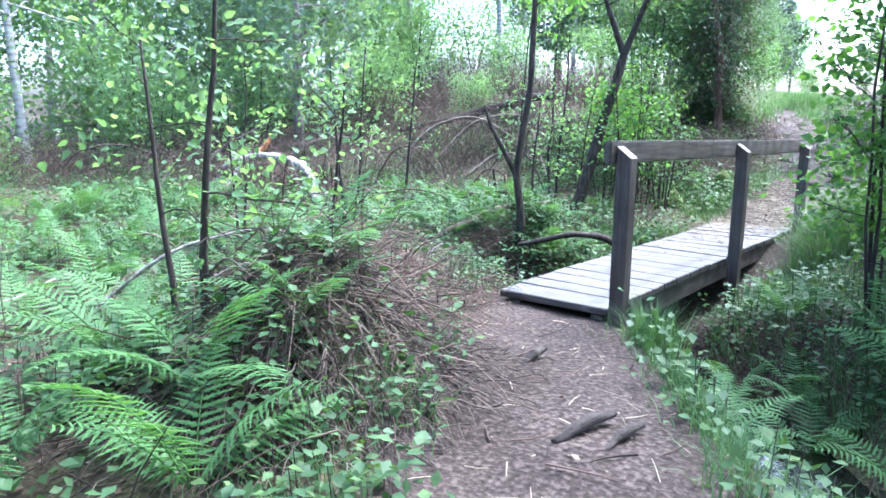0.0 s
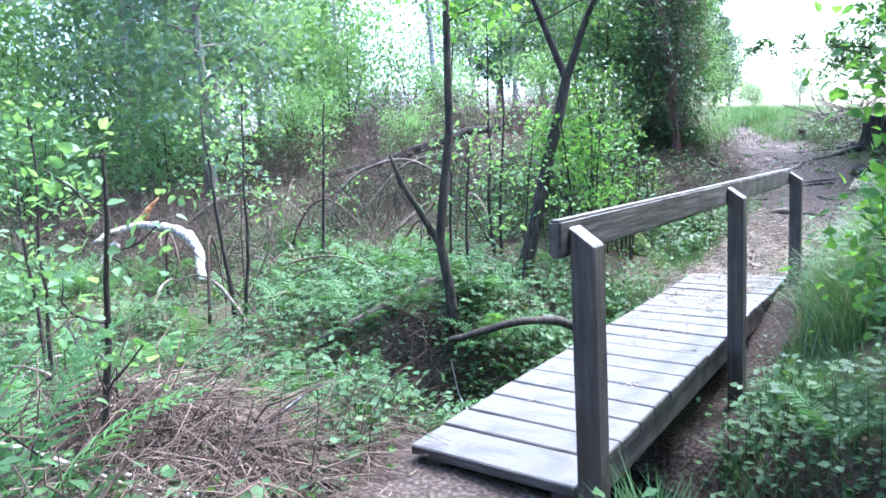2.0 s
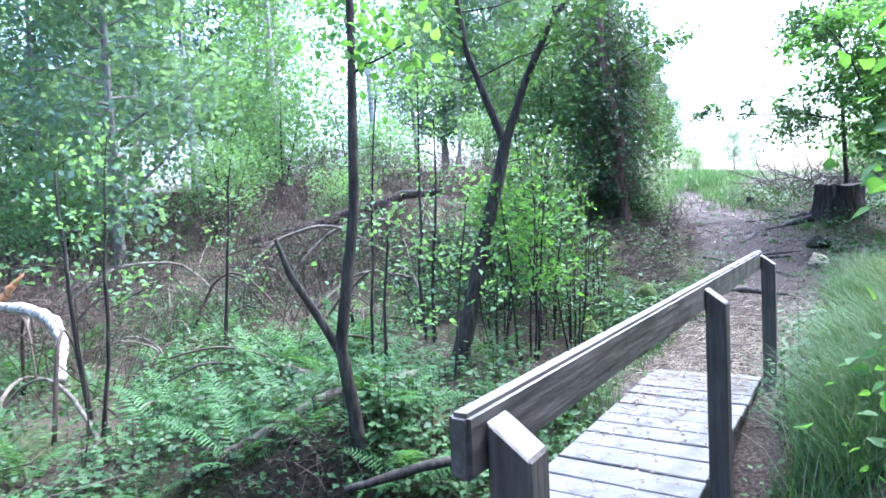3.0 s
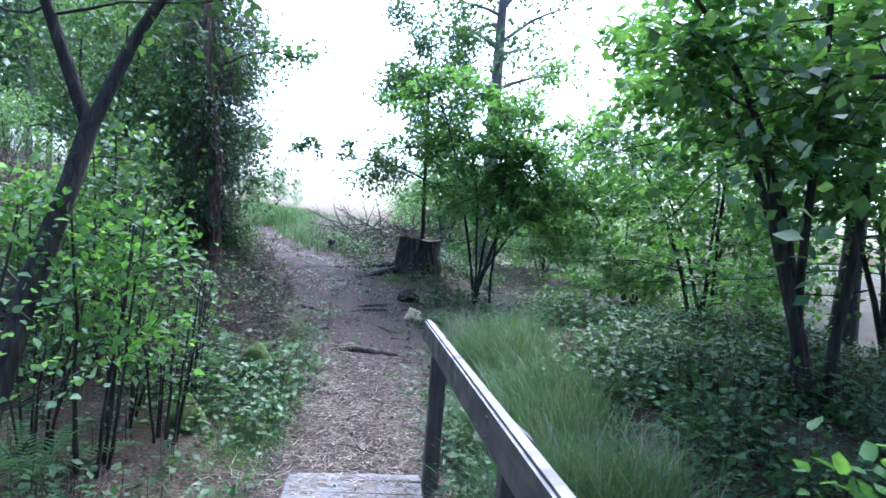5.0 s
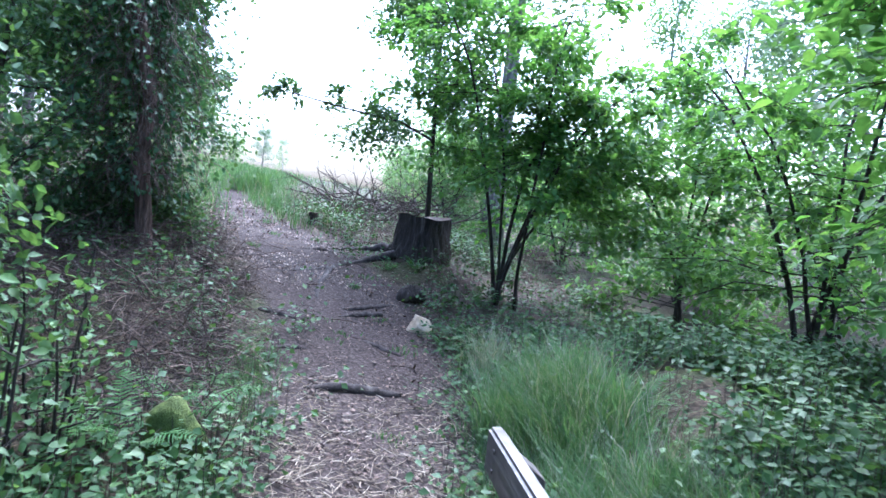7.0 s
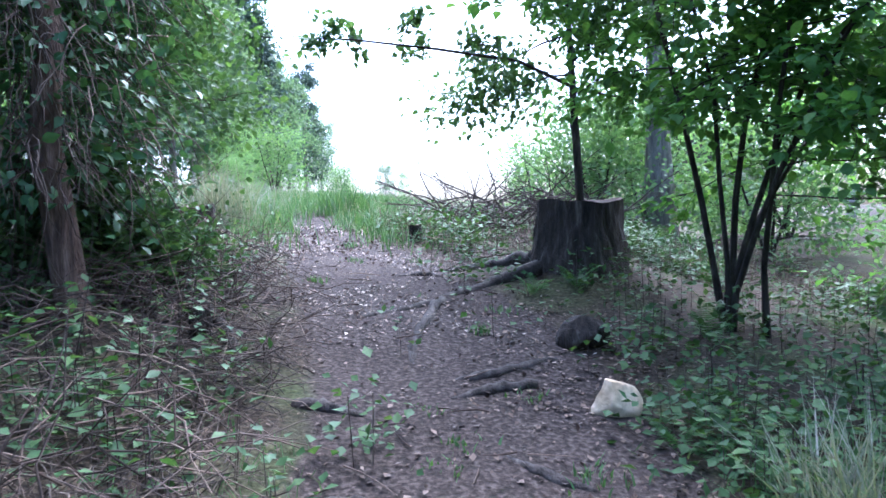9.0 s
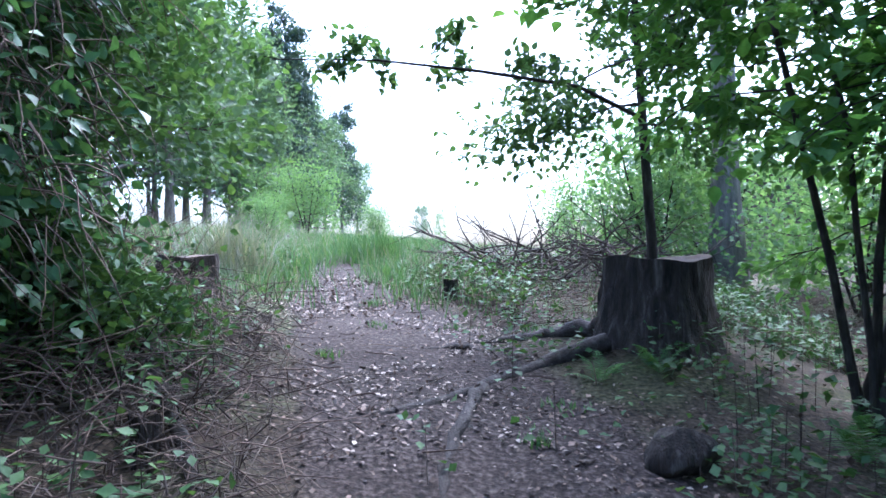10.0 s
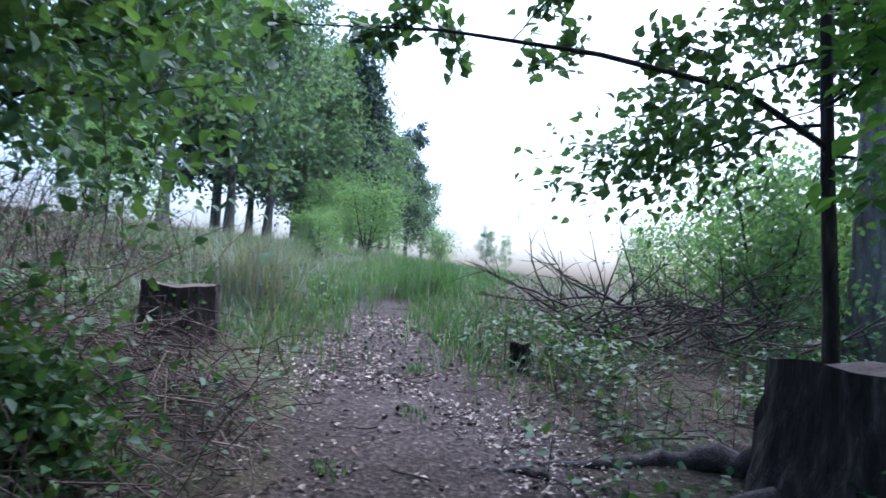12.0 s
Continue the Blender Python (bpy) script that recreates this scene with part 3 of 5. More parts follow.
    # young oaks and leafy saplings beside the track
    bushy("young_oak", -2.1, 10.45, 2, 3.7, 0.12, "young oak with dark stems and spreading leaves", M_OAK, 20, 0.05, 0.15, 31, category="tree", radius=0.045, reach=1.05, start=0.27, limbs=22)
    bushy("leafy_bush", -2.0, 10.1, 5, 0.9, 0.3, "low dark-leaved bush under the young oak", M_OAK, 6, 0.05, 0.1, 45, radius=0.01, reach=0.45, start=0.05, limbs=8)
    for bx, by, bh, bs in ((-1.75, 10.6, 0.4, 46), (-2.2, 9.5, 0.4, 47)):
        bushy("leafy_bush", bx, by, 5, bh, 0.35, "low dark-leaved bramble bush on the bank", M_BRAMBLE, 4, 0.045, 0.1, bs, radius=0.008, reach=0.42, start=0.05, limbs=8)
    bushy("young_oak", -2.9, 8.9, 3, 3.4, 0.2, "young oak with dark stems and spreading leaves", M_OAK, 9, 0.055, 0.16, 32, category="tree", radius=0.035, reach=1.1, start=0.2, limbs=10)
    bushy("leafy_sapling", -1.25, 4.8, 4, 1.8, 0.18, "bright green leafy sapling beside the bridge", M_HAZEL, 2, 0.062, 0.09, 33, category="shrub", radius=0.012, reach=0.5, start=0.45, limbs=5, twigs=4)
    bushy("leafy_sapling", -1.7, 6.3, 5, 2.1, 0.2, "bright green leafy sapling beside the track", M_OAK, 2, 0.065, 0.1, 34, category="shrub", radius=0.012, reach=0.5, start=0.4, limbs=7, twigs=4)
    for k, (x, y) in enumerate(((-0.95, 5.3), (-1.35, 5.6), (-1.75, 5.1), (-1.1, 6.4), (-2.1, 7.4))):
        bushy("bare_shrub", x, y, 7, 1.25, 0.2, "cluster of thin dark bare stems beside the track", M_OAK, 1, 0.045, 0.08, 36 + k, radius=0.008, reach=0.3, start=0.4, limbs=5, twigs=2, group="bare shrubs beside the track")
    bushy("leafy_sapling", -2.6, 6.8, 4, 1.6, 0.22, "bright green leafy sapling beside the track", M_HAZEL, 3, 0.07, 0.1, 35, category="shrub", radius=0.012, reach=0.5, start=0.4, limbs=6, twigs=4)
    # thin tree behind the great stump, with a long bough over the track
    b = at(1.45, 12.7)
    top = empty("thin_tree", pose(*b), "slim grey tree behind the stump with a long leafy bough", "tree")
    trunk = np.array([(0, 0, -0.15), (-0.02, 0, 0.7), (-0.05, 0.03, 1.5), (-0.08, 0.05, 2.4), (-0.1, 0.1, 3.4), (-0.12, 0.1, 4.6)])
    part("trunk", mesh_of("trunk", *tube(trunk, (0.055, 0.041, 0.037, 0.031, 0.024, 0.01), 8), M_BARK, True), top)
    stems, br, p, w = grow(rng, trunk, 0.045, 18, 1.6, start=0.4, twigs=7, rise=0.25)
    bough = np.array([(-0.07, 0.04, 1.65), (-0.6, -0.45, 1.8), (-1.3, -0.9, 1.82), (-2.0, -0.95, 1.92), (-2.7, -0.85, 2.0)])
    part("bough", mesh_of("bough", *tube(bough, (0.02, 0.016, 0.012, 0.008, 0.003), 6), M_BARK, True), top)
    s3, b3, p3, w3 = grow(rng, bough, 0.012, 10, 0.5, start=0.12, twigs=3, rise=0.1)
    part("limb", mesh_of("limb", *tubes(br + b3), M_BARK, True), top)
    part("crown", mesh_of("crown", *foliage(rng, p, w, 18, 0.068, 0.13, LEAF_ROUND), M_OAK), top, "drooping green leaves")
    part("crown", mesh_of("crown", *foliage(rng, p3, w3, 6, 0.06, 0.045, LEAF_ROUND), M_OAK), top, "leaves along the long bough")
    # great grey trunk beyond
    r = np.random.default_rng(5)
    plant("beech_tree", at(3.45, 17.5), [(straight(r, 12, (0.0, 0.0), 0.01), 0.23)], "large smooth grey-barked tree", "tree", M_BARK_GREY, M_OAK, 5, 0.14, 0.25, LEAF_SIMPLE, "", 40, limbs=26, reach=3.2, start=0.38, twigs=8, sides=14)
    # ivy-clad dead snag
    b = at(-1.55, 9.4)
    top = empty("ivy_snag", pose(*b), "dead tree smothered in dark ivy and hanging brown stems", "tree")
    trunk = straight(rng, 3.7, (-0.04, 0.02), 0.07)
    part("trunk", mesh_of("trunk", *tube(trunk, np.linspace(0.085, 0.04, 8), 10), M_PEEL, True), top, "bare peeling trunk")
    hang = []
    for k in range(1500):
        u = rng.uniform(0.2, 1.0)
        az, rad = rng.uniform(0, 6.28), rng.uniform(0.03, 0.6) * (1.15 - 0.6 * abs(u - 0.65))
        a = np.array([math.cos(az) * rad * 1.1 - 0.12 - 0.15 * u, math.sin(az) * rad, u * 3.7])
        hang.append((bent(rng, a, (math.cos(az) * 0.5, math.sin(az) * 0.5, rng.uniform(-1.2, 0.4)), rng.uniform(0.2, 0.6), 6, 0.3, -1.6), np.linspace(0.0042, 0.0015, 6), 3))
    part("dead_tangle", mesh_of("dead_tangle", *tubes(hang), M_TWIG, True), top, "hanging brown dead stems")
    n = 7000
    u = rng.uniform(0.12, 1.0, n)
    az = rng.uniform(0, 6.28, n)
    rad = (0.25 + 0.75 * np.sin(np.pi * np.clip(u, 0, 1) ** 0.8)) * np.sqrt(rng.uniform(0.1, 1, n)) * (0.7 + 0.42 * np.sin(az * 3 + u * 11) * np.sin(az + u * 5))
    q = np.c_[np.cos(az) * rad - 0.3 - 0.15 * u, np.sin(az) * rad + 0.3, u * 3.9 + 0.1]
    q += rng.normal(0, 0.1, q.shape)
    part("ivy", mesh_of("ivy", *leaves(rng, q, np.c_[np.cos(az), np.sin(az), -0.4 + 0 * az], np.full(n, 0.06), LEAF_ROUND), M_IVY), top, "glossy dark ivy leaves")
    bough = np.array([(-0.15, 0.0, 2.7), (0.2, -0.15, 2.85), (0.6, -0.3, 2.9), (1.0, -0.35, 2.8)])
    part("bough", mesh_of("bough", *tube(bough, (0.022, 0.016, 0.011, 0.005), 6), M_BARK, True), top)
    s4, b4, p4, w4 = grow(rng, bough, 0.012, 7, 0.5, start=0.3, twigs=4, rise=0.1)
    part("limb", mesh_of("limb", *tubes(b4), M_BARK, True), top, "side limbs and twigs")
    part("crown", mesh_of("crown", *foliage(rng, p4, w4, 3, 0.07, 0.09, LEAF_ROUND), M_OAK), top, "dark leaves on the bough")
    # small saplings in the hollow
    spots = [(-0.75, -1.2, 2.4, 0.02), (-0.35, -2.35, 2.3, 0.02), (-2.6, 3.9, 3.0, 0.022), (-3.6, 1.6, 3.2, 0.022), (-1.7, 2.9, 2.2, 0.016), (-2.7, 5.2, 3.2, 0.024), (-4.8, 3.8, 3.4, 0.026), (-2.6, -0.6, 2.2, 0.015), (-1.5, 3.6, 1.9, 0.014)]
    for k, (x, y, h, rr) in enumerate(spots):
        bushy("birch_sapling", x, y, 1 + k % 2, h, 0.12, "thin sapling with a few light green leaves", M_BIRCH, 2, 0.05, 0.08, 60 + k, category="tree", radius=rr, reach=0.6, start=0.4, limbs=6, off=0.08, twigs=3, group="saplings in the hollow")


build_trees()


def build_far_trees():
    """Wood beyond the hollow and along the track: a few trees built, then copied."""
    kinds = []
    for k in range(3):
        r = np.random.default_rng(100 + k)
        kinds.append(plant("birch_tree", (0, 0, -50), [(straight(r, 11, (0.03 * (k - 1), 0.02), 0.03), 0.11)], "tall birch with a pale trunk and light crown", "tree", M_BARK_PALE, M_BIRCH, 7, 0.15, 0.28, LEAF_SIMPLE, "wood behind the hollow", 100 + k, limbs=26, reach=2.3, start=0.28, twigs=7, droop=0.5))
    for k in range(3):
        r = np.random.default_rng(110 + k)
        kinds.append(plant("oak_tree", (0, 0, -50), [(straight(r, 9.5, (0.04 * (k - 1), 0.0), 0.03), 0.15)], "broadleaf tree with a full green crown, haze put into its colour", "tree", M_BARK_GREY, M_FAR, 8, 0.17, 0.32, LEAF_SIMPLE, "wood behind the hollow", 110 + k, limbs=28, reach=3.0, start=0.15, twigs=8))
    for k in range(2):
        r = np.random.default_rng(120 + k)
        kinds.append(plant("pine_tree", (0, 0, -50), [(straight(r, 12, (0.0, 0.0), 0.015), 0.14)], "dark conifer with a straight trunk", "tree", M_BARK_GREY, M_PINE, 9, 0.2, 0.22, LEAF_SIMPLE, "wood behind the hollow", 120 + k, limbs=40, reach=2.2, start=0.25, twigs=6, rise=0.05, droop=0.6))
    for k in range(2):
        r = np.random.default_rng(130 + k)
        st = [(straight(r, 3.0, (math.cos(q * 1.6) * 0.3, math.sin(q * 1.6) * 0.3), 0.05), 0.03) for q in range(4)]
        kinds.append(plant("far_bush", (0, 0, -50), st, "rounded bright green bush", "bush", M_BARK, M_BIRCH, 5, 0.11, 0.34, LEAF_SIMPLE, "bushes along the track", 130 + k, limbs=9, reach=1.5, start=0.1, twigs=6, droop=0.3))
    rng = np.random.default_rng(77)
    used = set()

    def put(kind, x, y, s):
        m = pose(x, y, float(land(x, y)) - 0.05, rz=rng.uniform(0, 360))
        if kind in used:
            ob = copy_thing(kinds[kind], m)
        else:
            used.add(kind)
            ob = kinds[kind]
            ob.matrix_basis = m
        ob.scale = (s, s, s * rng.uniform(0.9, 1.1))

    rows = [(5, -11.0, 6.5, 0.9), (0, -13.5, 10.5, 1.0), (1, -10.5, 14.5, 1.0), (3, -15, 7, 0.9), (1, -16.5, 2.0, 1.1), (1, -17, 11, 1.1), (0, -15.5, 15.5, 1.1), (2, -19, 5, 1.1), (2, -21, 9, 1.2), (3, -20, -1, 1.1), (5, -17.5, -4, 1.0), (4, -13.5, 21, 0.8), (1, -19, 19, 1.2),
            (6, -24, 14, 1.3), (5, -23, 22, 1.1), (2, -14.5, 26, 1.0), (7, -17.0, 29, 1.0), (6, -14.8, 33.5, 0.95), (4, -12.6, 38, 0.9), (7, -12.0, 42, 0.95), (3, -15.5, 43, 1.0), (6, -13.9, 47, 0.95), (5, -14.6, 53, 1.0), (7, -13.4, 58, 0.9), (4, -16.5, 61, 1.1), (3, -19, 32, 1.2), (1, -16.5, 36, 1.0), (0, -14.5, 40, 0.9), (3, -19, 50, 1.2), (7, -18, 57, 1.0), (4, -20, 66, 1.0), (1, -16, 44, 1.2),
            (2, -26, 6, 1.3), (6, -28, 0, 1.3), (3, -26, -6, 1.2), (7, -26, 20, 1.3), (5, -32, 12, 1.4), (4, -30, 5, 1.3), (7, -33, -2, 1.4), (6, -31, 20, 1.4),
            (3, 11, 17, 0.8), (4, 12, 9, 0.8), (5, 11.5, 1.0, 0.8), (0, 9.5, 23, 0.8), (4, 14, 26, 0.9), (1, -4, -18, 1.0), (3, 10, -14, 1.0),
            (4, -12.4, 26.5, 1.1), (3, -12.2, 30, 1.15), (5, -12.8, 34, 1.15), (4, -13, 38, 1.1), (3, -13.2, 43, 1.05), (5, -13.5, 48, 1.0), (4, -13.6, 54, 0.95), (3, -14, 60, 0.9), (5, -14.2, 66, 0.85), (4, -15.5, 31, 1.2), (3, -15.8, 38, 1.2), (5, -16.2, 46, 1.15), (4, -12.5, 95, 0.6), (1, 4.5, 85, 0.5), (2, -9, 88, 0.5), (3, 8, 110, 0.9), (0, 12, 75, 0.7)]
    for row in rows:
        put(*row)
    for x, y, s in ((-7.4, 31, 0.8), (-5.3, 33.5, 0.45), (-5.6, 22.5, 0.35), (-10.2, 21, 0.8), (-10.4, 35, 0.9), (-15.5, 4.5, 1.2), (-16.5, 8.5, 1.3), (-15.0, 12.5, 1.1), (-18, 0.5, 1.4), (-18.5, -3.0, 1.4), (-20, 6, 1.5), (-14.5, -3.0, 1.1), (-17, 15.5, 1.2), (-21, 11, 1.5), (-13.2, 16.5, 0.9), (-12.0, 6.0, 0.8), (8.2, 12.5, 1.0), (6.2, 14.0, 0.7), (4.8, 16.5, 0.8), (2.8, 19.5, 0.8), (6.2, 19, 0.9), (2.5, 18.2, 0.8), (3.9, 19.8, 0.9), (1.6, 21.0, 0.55), (-12.5, 12.5, 0.9), (-12.5, 3.5, 0.8), (-11, 9.2, 0.7), (-9.2, 13.2, 0.6), (-13.8, -0.5, 0.9), (-7.8, 9.6, 0.45)):
        put(8 + int(rng.integers(2)), x, y, s)


build_far_trees()


# ---- stumps, stones, roots and dead wood ----
def stump(name, x, y, radius, height, label, seed, spurs, sink=0.4):
    rng = np.random.default_rng(seed)
    top = empty(name, pose(*at(x, y)), label, "stump")
    n, m = 72, 12
    th = np.linspace(0, 2 * np.pi, n, endpoint=False)
    lob = sum(a * np.maximum(np.cos(th - b), 0) ** 6 for a, b in spurs)
    v = []
    for k in range(m):
        u = k / (m - 1)
        flare = 1 + (0.10 + lob) * (1 - u) ** 2.4
        rr = radius * flare * (1 + 0.022 * np.sin(th * 9 + 1.5 * u) + 0.05 * np.sin(th * 4 + 1) + 0.02 * np.sin(th * 23 + 3 * u)) * (1 - 0.1 * u) + rng.normal(0, 0.008, n)
        z = -sink + (height + sink) * u + (radius * (0.06 * np.sin(2 * th + 0.6) + 0.015 * np.sin(7 * th)) * u ** 3 if k > 3 else 0)
        v.append(np.c_[np.cos(th) * rr, np.sin(th) * rr, np.full(n, 0.0) + z])
    v = np.concatenate(v)
    i, j = np.meshgrid(np.arange(m - 1), np.arange(n), indexing="ij")
    jj = (j + 1) % n
    f = np.stack([i * n + j, i * n + jj, (i + 1) * n + jj, (i + 1) * n + j], -1).reshape(-1, 4)
    part("bark", mesh_of("bark", v, f, M_STUMP, True), top, "dark furrowed bark with moss at the foot")
    rim = v[-n:] * np.array([0.99, 0.99, 1.0])
    rings = [rim + np.array([0, 0, 0.002])]
    for s in (0.66, 0.33, 0.02):
        q = rim * np.array([s, s, 1.0])
        q[:, 2] = height + (rim[:, 2] - height) * s * 0.7 + 0.02 * np.sin(6 * q[:, 0] / radius) - 0.01
        rings.append(q)
    cv = np.concatenate(rings)
    i, j = np.meshgrid(np.arange(3), np.arange(n), indexing="ij")
    jj = (j + 1) % n
    part("cut_top", mesh_of("cut_top", cv, np.stack([i * n + j, i * n + jj, (i + 1) * n + jj, (i + 1) * n + j], -1).reshape(-1, 4), M_STUMPTOP, True), top, "sawn weathered top")
    return top


stump("tree_stump", 1.33, 12.05, 0.39, 0.52, "large old tree stump with dark furrowed bark beside the track", 1, ((0.7, 3.5), (0.6, 4.5), (0.45, 5.5), (0.3, 0.6), (0.3, 2.2)))
stump("tree_stump", -2.6, 13.0, 0.28, 0.38, "low sawn stump in the grass", 2, ((0.2, 3.5), (0.2, 5.0)))
stump("tree_stump", -0.3, 13.9, 0.075, 0.2, "small rotten stump among grass", 3, ((0.3, 4.0),))


def rock(name, x, y, size, label, seed, mat=M_STONE, tilt=0):
    rng = np.random.default_rng(seed)
    bm = bmesh.new()
    bmesh.ops.create_icosphere(bm, subdivisions=4, radius=1.0)
    axes = rng.normal(0, 1, (9, 3))
    axes /= np.linalg.norm(axes, axis=1)[:, None]
    cut = rng.uniform(0.55, 0.85, 9)
    for v in bm.verts:
        c = np.array(v.co)
        for a, k in zip(axes, cut):
            e = c @ a - k
            if e > 0:
                c = c - a * e * 0.9
        c = c * np.array([1 - 0.38 * c[2], 1 - 0.3 * c[2], 1.15])
        c = c * (1 + 0.03 * math.sin(9 * c[0] + 4 * c[2]) * math.sin(7 * c[1]))
        v.co = Vector(c * np.array(size))
    for f in bm.faces:
        f.smooth = True
    me = bpy.data.meshes.new(name)
    bm.to_mesh(me)
    bm.free()
    me.materials.append(mat)
    ob = new(name, me)
    ob.matrix_basis = pose(*at(x, y, size[2] * 0.55), 0, tilt, 25)
    return tagged(ob, label, "stone")


rock("pale_stone", 1.12, 9.52, (0.13, 0.1, 0.125), "pale cream broken stone lying on the slope", 8, tilt=-12)


rock("mossy_rock", -0.55, 6.75, (0.2, 0.17, 0.2), "dark rock covered in green moss beside the track", 12, M_MOSS)
rock("mossy_rock", -0.85, 5.6, (0.16, 0.14, 0.16), "dark rock covered in green moss beside the track", 13, M_MOSS)


def limb_thing(name, pts, radii, mat, label, category, seed=0, side=(), sides=9):
    """A log, root or fallen branch: a crooked stem with its side branches."""
    rng = np.random.default_rng(seed)
    p = np.array(pts, float)
    u = np.linspace(0, 1, len(p))
    w = np.linspace(0, 1, len(p) * 4)
    q = np.stack([np.interp(w, u, p[:, c]) for c in range(3)], -1)
    for _ in range(3):
        q[1:-1] = (q[:-2] + 2 * q[1:-1] + q[2:]) / 4
    r = np.interp(w, u, radii)
    q[1:-1] += rng.normal(0, 1, (len(q) - 2, 3)) * r[1:-1, None] * 0.18
    r = r * (1 + rng.normal(0, 0.06, len(r)))
    o = q[0].copy()
    top = empty(name, pose(*o), label, category)
    v, f = tube(np.concatenate([q[:1] - o, q - o, q[-1:] - o]), np.concatenate([[0.002], r, [0.002]]), sides)
    part("stem", mesh_of("stem", v, f, mat, True), top)
    for sp, sr in side:
        s = np.array(sp, float) - o
        part("side_branch", mesh_of("side_branch", *tube(s, np.linspace(sr, sr * 0.3, len(s)), 6), mat, True), top)
    return top


def on_land(rows, dz=0.0):
    return [(x, y, float(land(x, y)) + z + dz) for x, y, z in rows]


# roots that cross the track
limb_thing("tree_root", on_land([(0.95, 11.75, 0.06), (0.5, 11.65, -0.03), (0.2, 11.3, -0.028), (-0.05, 10.95, -0.02), (-0.28, 10.72, -0.018), (-0.5, 10.6, -0.03)]), (0.065, 0.056, 0.047, 0.042, 0.036, 0.02), M_ROOT, "thick worn root running across the track from the stump", "root", 1)
limb_thing("tree_root", on_land([(0.16, 11.2, -0.015), (0.1, 10.85, -0.015), (0.06, 10.5, -0.02), (0.03, 10.2, -0.02), (0.08, 9.9, -0.03)]), (0.045, 0.042, 0.038, 0.032, 0.018), M_ROOT, "worn root running down the track", "root", 2)
limb_thing("tree_root", on_land([(0.85, 8.0, -0.01), (0.6, 7.98, 0.01), (0.35, 7.9, 0.015), (0.1, 7.86, -0.02)]), (0.03, 0.045, 0.045, 0.02), M_ROOT, "dark root making a step in the track", "root", 3)
limb_thing("tree_root", on_land([(0.75, 9.75, 0.0), (0.5, 9.68, 0.01), (0.3, 9.55, -0.01)]), (0.03, 0.035, 0.015), M_ROOT, "short root showing through the earth", "root", 4)
limb_thing("tree_root", on_land([(-0.45, 9.35, 0.0), (-0.3, 9.33, 0.015), (-0.1, 9.3, -0.01)]), (0.03, 0.04, 0.02), M_ROOT, "short root showing through the earth", "root", 5)
limb_thing("tree_root", on_land([(0.95, 12.1, 0.06), (0.6, 12.35, 0.0), (0.3, 12.15, 0.0), (0.0, 12.1, -0.02)]), (0.08, 0.05, 0.04, 0.02), M_ROOT, "mossy root reaching from the stump", "root", 6)
limb_thing("tree_root", on_land([(1.66, -1.4, 0.05), (1.6, -1.58, 0.04), (1.56, -1.75, 0.0)]), (0.022, 0.03, 0.018), M_ROOT, "stubby worn root standing out of the path", "root", 7)
limb_thing("tree_root", on_land([(1.8, -1.4, 0.04), (1.76, -1.54, 0.03), (1.76, -1.66, -0.01)]), (0.018, 0.022, 0.012), M_ROOT, "stubby worn root standing out of the path", "root", 8)
limb_thing("tree_root", on_land([(0.95, -0.85, 0.06), (0.94, -0.95, 0.04), (0.95, -1.08, -0.01)]), (0.02, 0.03, 0.015), M_ROOT, "stubby worn root standing out of the path", "root", 9)
limb_thing("tree_root", on_land([(0.9, 10.15, -0.02), (0.66, 9.98, 0.0), (0.45, 9.85, 0.0), (0.28, 9.8, -0.02)]), (0.025, 0.036, 0.034, 0.018), M_ROOT, "worn root showing through the earth", "root", 50)
limb_thing("tree_root", on_land([(0.55, 9.0, -0.02), (0.72, 8.85, 0.0), (0.9, 8.8, -0.02)]), (0.02, 0.034, 0.02), M_ROOT, "worn root showing through the earth", "root", 51)
limb_thing("tree_root", on_land([(-0.3, 11.9, -0.02), (-0.05, 11.95, 0.0), (0.2, 11.85, -0.02)]), (0.02, 0.03, 0.02), M_ROOT, "worn root showing through the earth", "root", 52)
limb_thing("tree_root", on_land([(-0.25, 8.55, -0.02), (-0.05, 8.62, 0.0), (0.1, 8.6, -0.02)]), (0.02, 0.03, 0.02), M_ROOT, "short root showing through the earth", "root", 53)
limb_thing("fallen_branch", on_land([(-1.6, 10.6, 0.12), (-1.25, 10.2, 0.1), (-0.95, 9.85, 0.05), (-0.8, 9.65, 0.0)]), (0.02, 0.03, 0.032, 0.026), M_BARK, "dark rotten branch lying down the bank", "branch", 54)
stump("tree_stump", -1.08, 9.75, 0.055, 0.2, "thin broken stub at the track's edge", 55, ((0.2, 2.0),), 0.2)
rock("earth_hump", 1.1, 10.4, (0.17, 0.15, 0.13), "dark hump of earth and roots on the slope", 56, M_STUMP)
